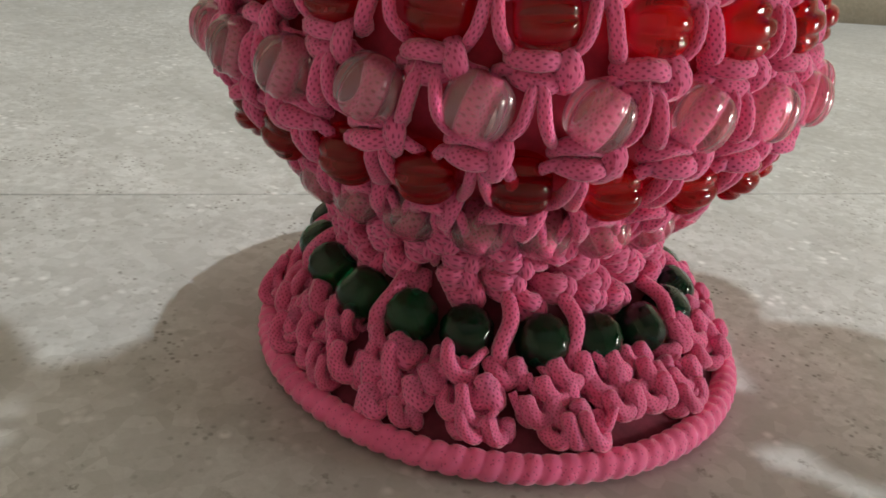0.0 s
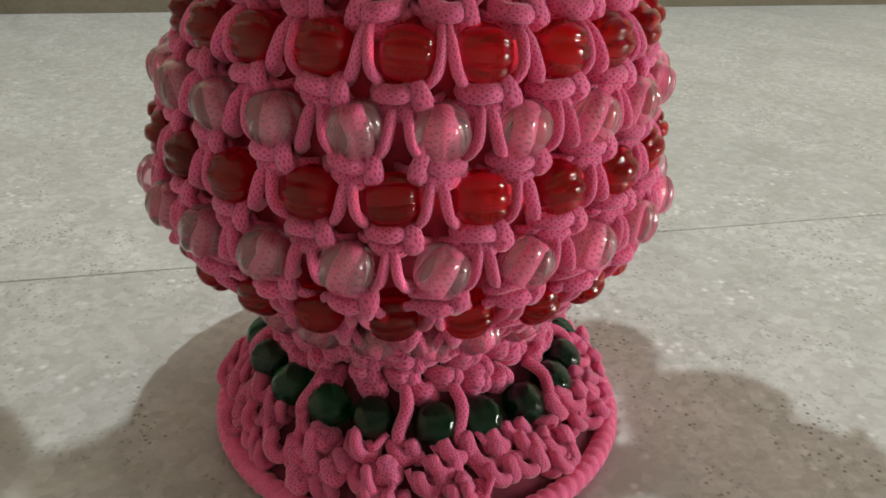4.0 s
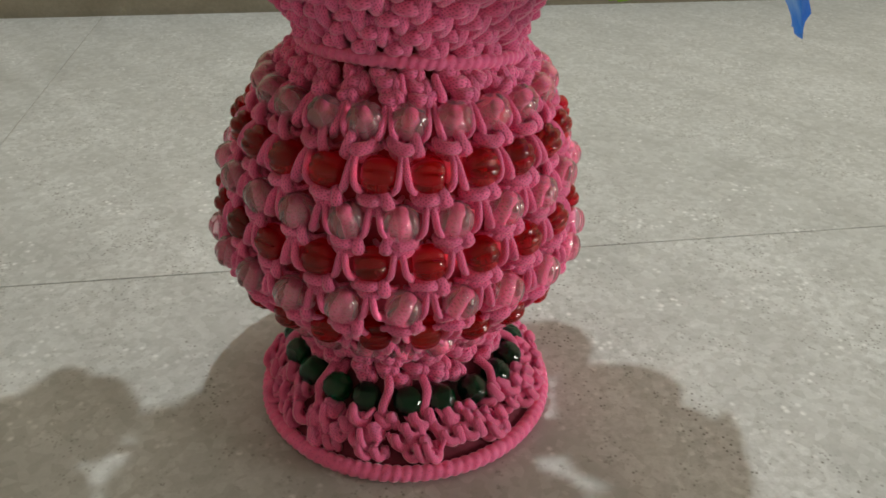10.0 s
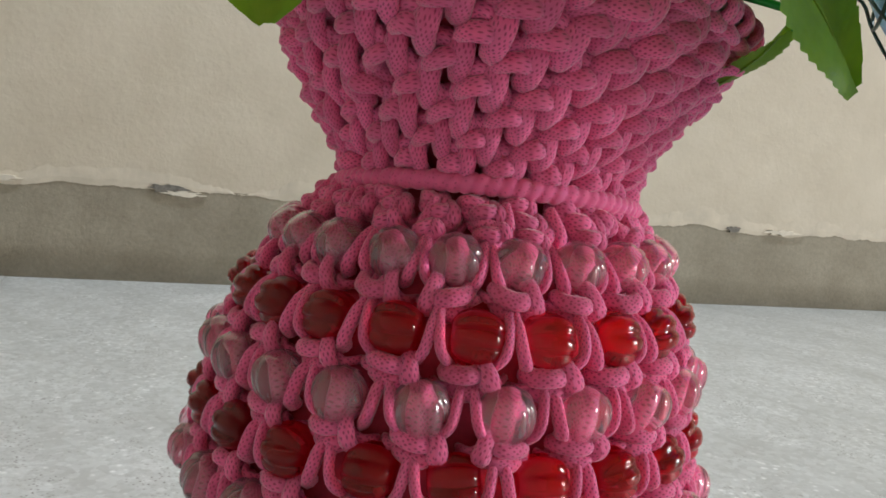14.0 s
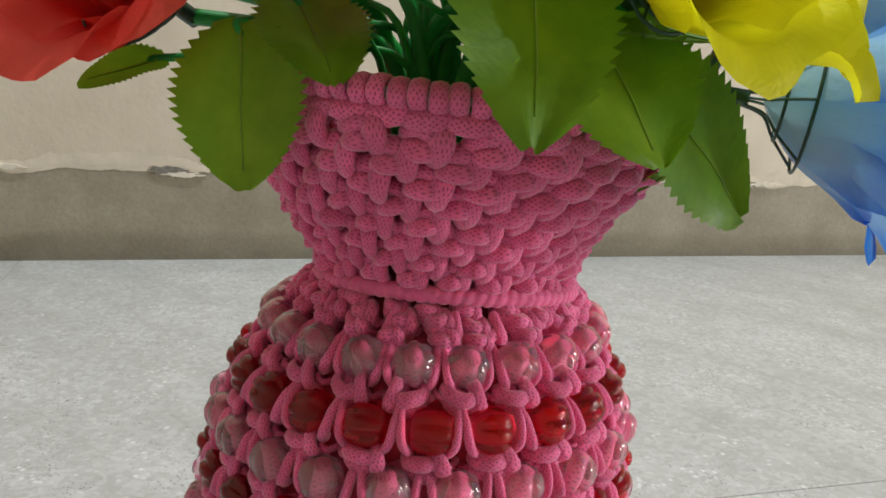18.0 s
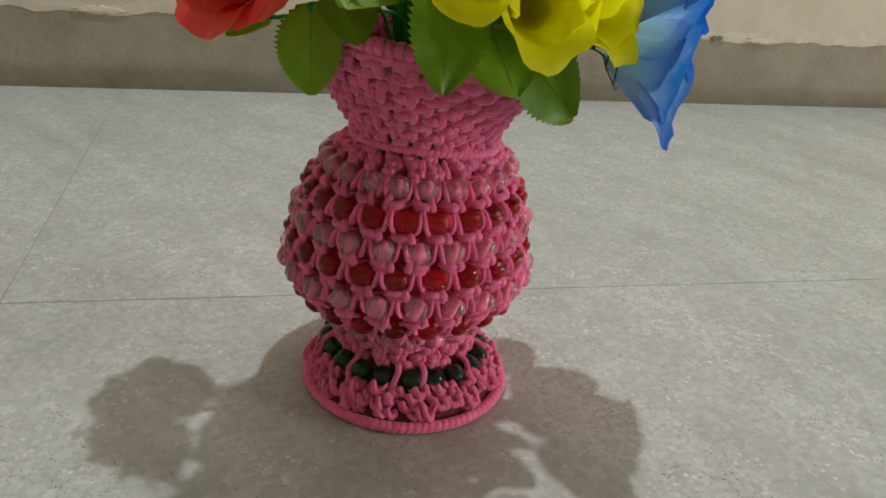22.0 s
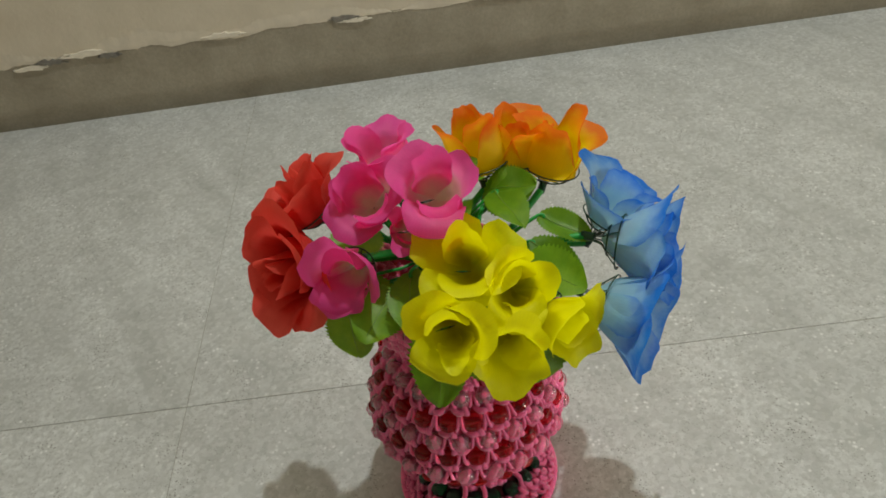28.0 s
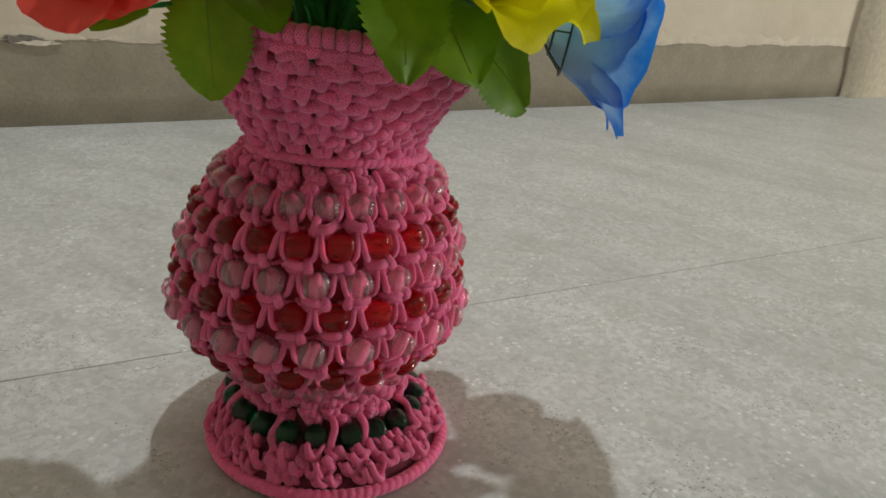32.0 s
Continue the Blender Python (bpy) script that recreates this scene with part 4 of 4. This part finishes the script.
bloom("blue_flower", "light blue cloth flower with deep blue rims", BLUE, (0.1170, -0.0180, 0.2285), (0.86, -0.42, -0.02), 0.0205, 0.054, 4, 16, "open", 0)
bloom("blue_flower", "light blue cloth flower opening upwards", BLUE, (0.1050, 0.0100, 0.2400), (0.55, 0.10, 0.80), 0.018, 0.042, 4, 17, "open", 30)
bloom("blue_flower", "light blue cloth flower hanging down", BLUE, (0.1030, -0.0450, 0.2035), (0.80, -0.55, -0.12), 0.0225, 0.054, 5, 28, "open", 110)


def leaf_mesh(length, width, bend, fold, seed, teeth=17):
    """A serrated cloth leaf along +y from its foot, its face towards +z."""
    rnd = random.Random(seed)
    k = rnd.uniform(0, 30)
    nv, nu = teeth * 2, 6
    rows, uvs = [], []
    for i in range(nv + 1):
        v = i / nv
        half = width / 2 * (math.sin(math.pi * (0.02 + 0.965 * v) ** 0.86) ** 0.62) * (1.0 if i % 2 else 0.86)
        row = []
        for c in range(nu + 1):
            u = -1 + 2 * c / nu
            x = half * u
            y = length * v - (0.018 * length if abs(u) == 1 and i % 2 else 0)
            z = -bend * length * v * v + fold * abs(x) + 0.07 * length * noise.noise(Vector((u * 1.2 + k, v * 2.4, k)))
            row.append(Vector((x, y, z)))
            uvs.append((0.5 + 0.5 * u, v))
        rows.append(row)
    s = Soup().grid(rows)
    s.uv = uvs
    return s, [row[nu // 2] + Vector((0, 0, 0.0002)) for row in rows[:-2:3]]


def leaf(at, tip, face, width, seed, bend=0.12, fold=0.18, label="green cloth leaf with a toothed edge"):
    """at: the foot; tip: where it points; face: the way its upper side looks."""
    at, tip = Vector(at), Vector(tip)
    way = tip - at
    y = way.normalized()
    z = Vector(face) - y * Vector(face).dot(y)
    z.normalize()
    x = y.cross(z)
    m = Matrix((x, y, z)).transposed().to_4x4()
    m.translation = at
    base = thing("leaf", label, "artificial leaf", (0, 0, 0), "leaves in the vase")
    base.matrix_basis = m
    sheet, middle = leaf_mesh(way.length, width, bend, fold, seed)
    blade = part("blade", sheet.mesh("blade", LEAF), base)
    part("midrib", Soup().tube(middle, lambda u: 0.00045 - 0.0003 * u, 6, per=3).mesh("midrib", RIB), blade, None, "raised paler midrib")
    inv = m.inverted()
    part("stalk", Soup().tube([inv @ p for p in stem_to(at, seed + 90)] + [Vector((0, 0.004, -0.0006))], 0.0011, 6, per=5).mesh("stalk", STEM), base, None, "thin green stalk")
    return base


leaf((-0.060, -0.020, 0.219), (-0.061, -0.034, 0.1805), (-0.3, -0.9, 0.3), 0.034, 1)
leaf((-0.046, -0.010, 0.226), (-0.040, -0.042, 0.209), (0.0, -0.6, 0.8), 0.03, 2)
leaf((-0.004, -0.062, 0.240), (-0.011, -0.094, 0.200), (-0.05, -0.9, 0.45), 0.036, 3)
leaf((0.026, -0.054, 0.214), (0.063, -0.060, 0.1800), (0.35, -0.85, 0.45), 0.046, 4)
leaf((0.014, -0.056, 0.222), (0.026, -0.076, 0.194), (0.1, -0.9, 0.4), 0.040, 5)
leaf((-0.018, -0.030, 0.244), (-0.022, -0.068, 0.240), (-0.3, -0.4, 0.9), 0.028, 6)
leaf((0.036, 0.030, 0.246), (0.048, -0.010, 0.254), (0.1, -0.4, 0.9), 0.026, 7)
leaf((0.020, 0.034, 0.256), (0.018, 0.002, 0.278), (0.0, -0.6, 0.7), 0.024, 8)
leaf((0.062, -0.036, 0.196), (0.0456, -0.0185, 0.168), (0.5, -0.85, 0.1), 0.011, 10, 0.25, 0.1, "narrow curled green cloth leaf")
leaf((-0.078, -0.002, 0.209), (-0.099, -0.008, 0.203), (-0.2, -0.6, 0.7), 0.014, 11)

# inner leaves, several added to block the lamp and close gaps in the shadow
for i, (foot, tip, width) in enumerate((((-0.030, -0.030, 0.232), (-0.048, -0.062, 0.228), 0.036), ((0.004, -0.030, 0.236), (-0.006, -0.066, 0.236), 0.036), ((0.024, -0.020, 0.236), (0.044, -0.050, 0.238), 0.036),
                                       ((0.004, 0.020, 0.244), (0.012, -0.014, 0.262), 0.034), ((-0.040, 0.020, 0.238), (-0.062, -0.008, 0.246), 0.034), 
                                       ((0.030, 0.040, 0.240), (0.058, 0.022, 0.256), 0.032), ((0.000, 0.036, 0.246), (0.026, 0.036, 0.268), 0.030), ((0.045, -0.012, 0.224), (0.074, -0.050, 0.236), 0.036), ((0.060, 0.014, 0.236), (0.090, -0.004, 0.230), 0.022), ((0.052, -0.004, 0.232), (0.080, -0.028, 0.222), 0.022), ((0.030, 0.032, 0.236), (0.060, 0.028, 0.254), 0.034), ((0.010, -0.040, 0.222), (0.044, -0.066, 0.224), 0.034))):
    leaf(foot, tip, (0.1 * (-1) ** i, -0.35, 0.9), width, 20 + i)

# ---- floor tiles ----
TILE = 1.20
TURN = 0.0
origin = Vector((-0.2525, 0.1022, 0))


def tile_mesh():
    h = TILE / 2 - 0.0004
    s = Soup()
    b = 0.0003
    rows = [[Vector((x * k, y * k, z)) for x, y in ((-1, -1), (1, -1), (1, 1), (-1, 1))] for k, z in ((h, -0.0005), (h, -b), (h - b, 0.0))]
    s.grid(rows, True)
    s.f.append((8, 9, 10, 11))
    return s.mesh("tile", FLOOR, False)


tile = tile_mesh()
ground = bpy.data.objects["floor"]
for i in range(-2, 5):
    for j in range(-5, 2):
        p = pose(origin.x, origin.y, 0, 0, 0, TURN) @ Vector(((i - 0.5) * TILE, (j + 0.5) * TILE, 0))
        if ROOM_W - 0.5 < p.x < ROOM_E + 0.5 and ROOM_S - 0.5 < p.y < WALL_Y + 0.5:
            part("tile", tile, ground, pose(p.x, p.y, 0, 0, 0, TURN + 180 * ((i + j) % 2)))
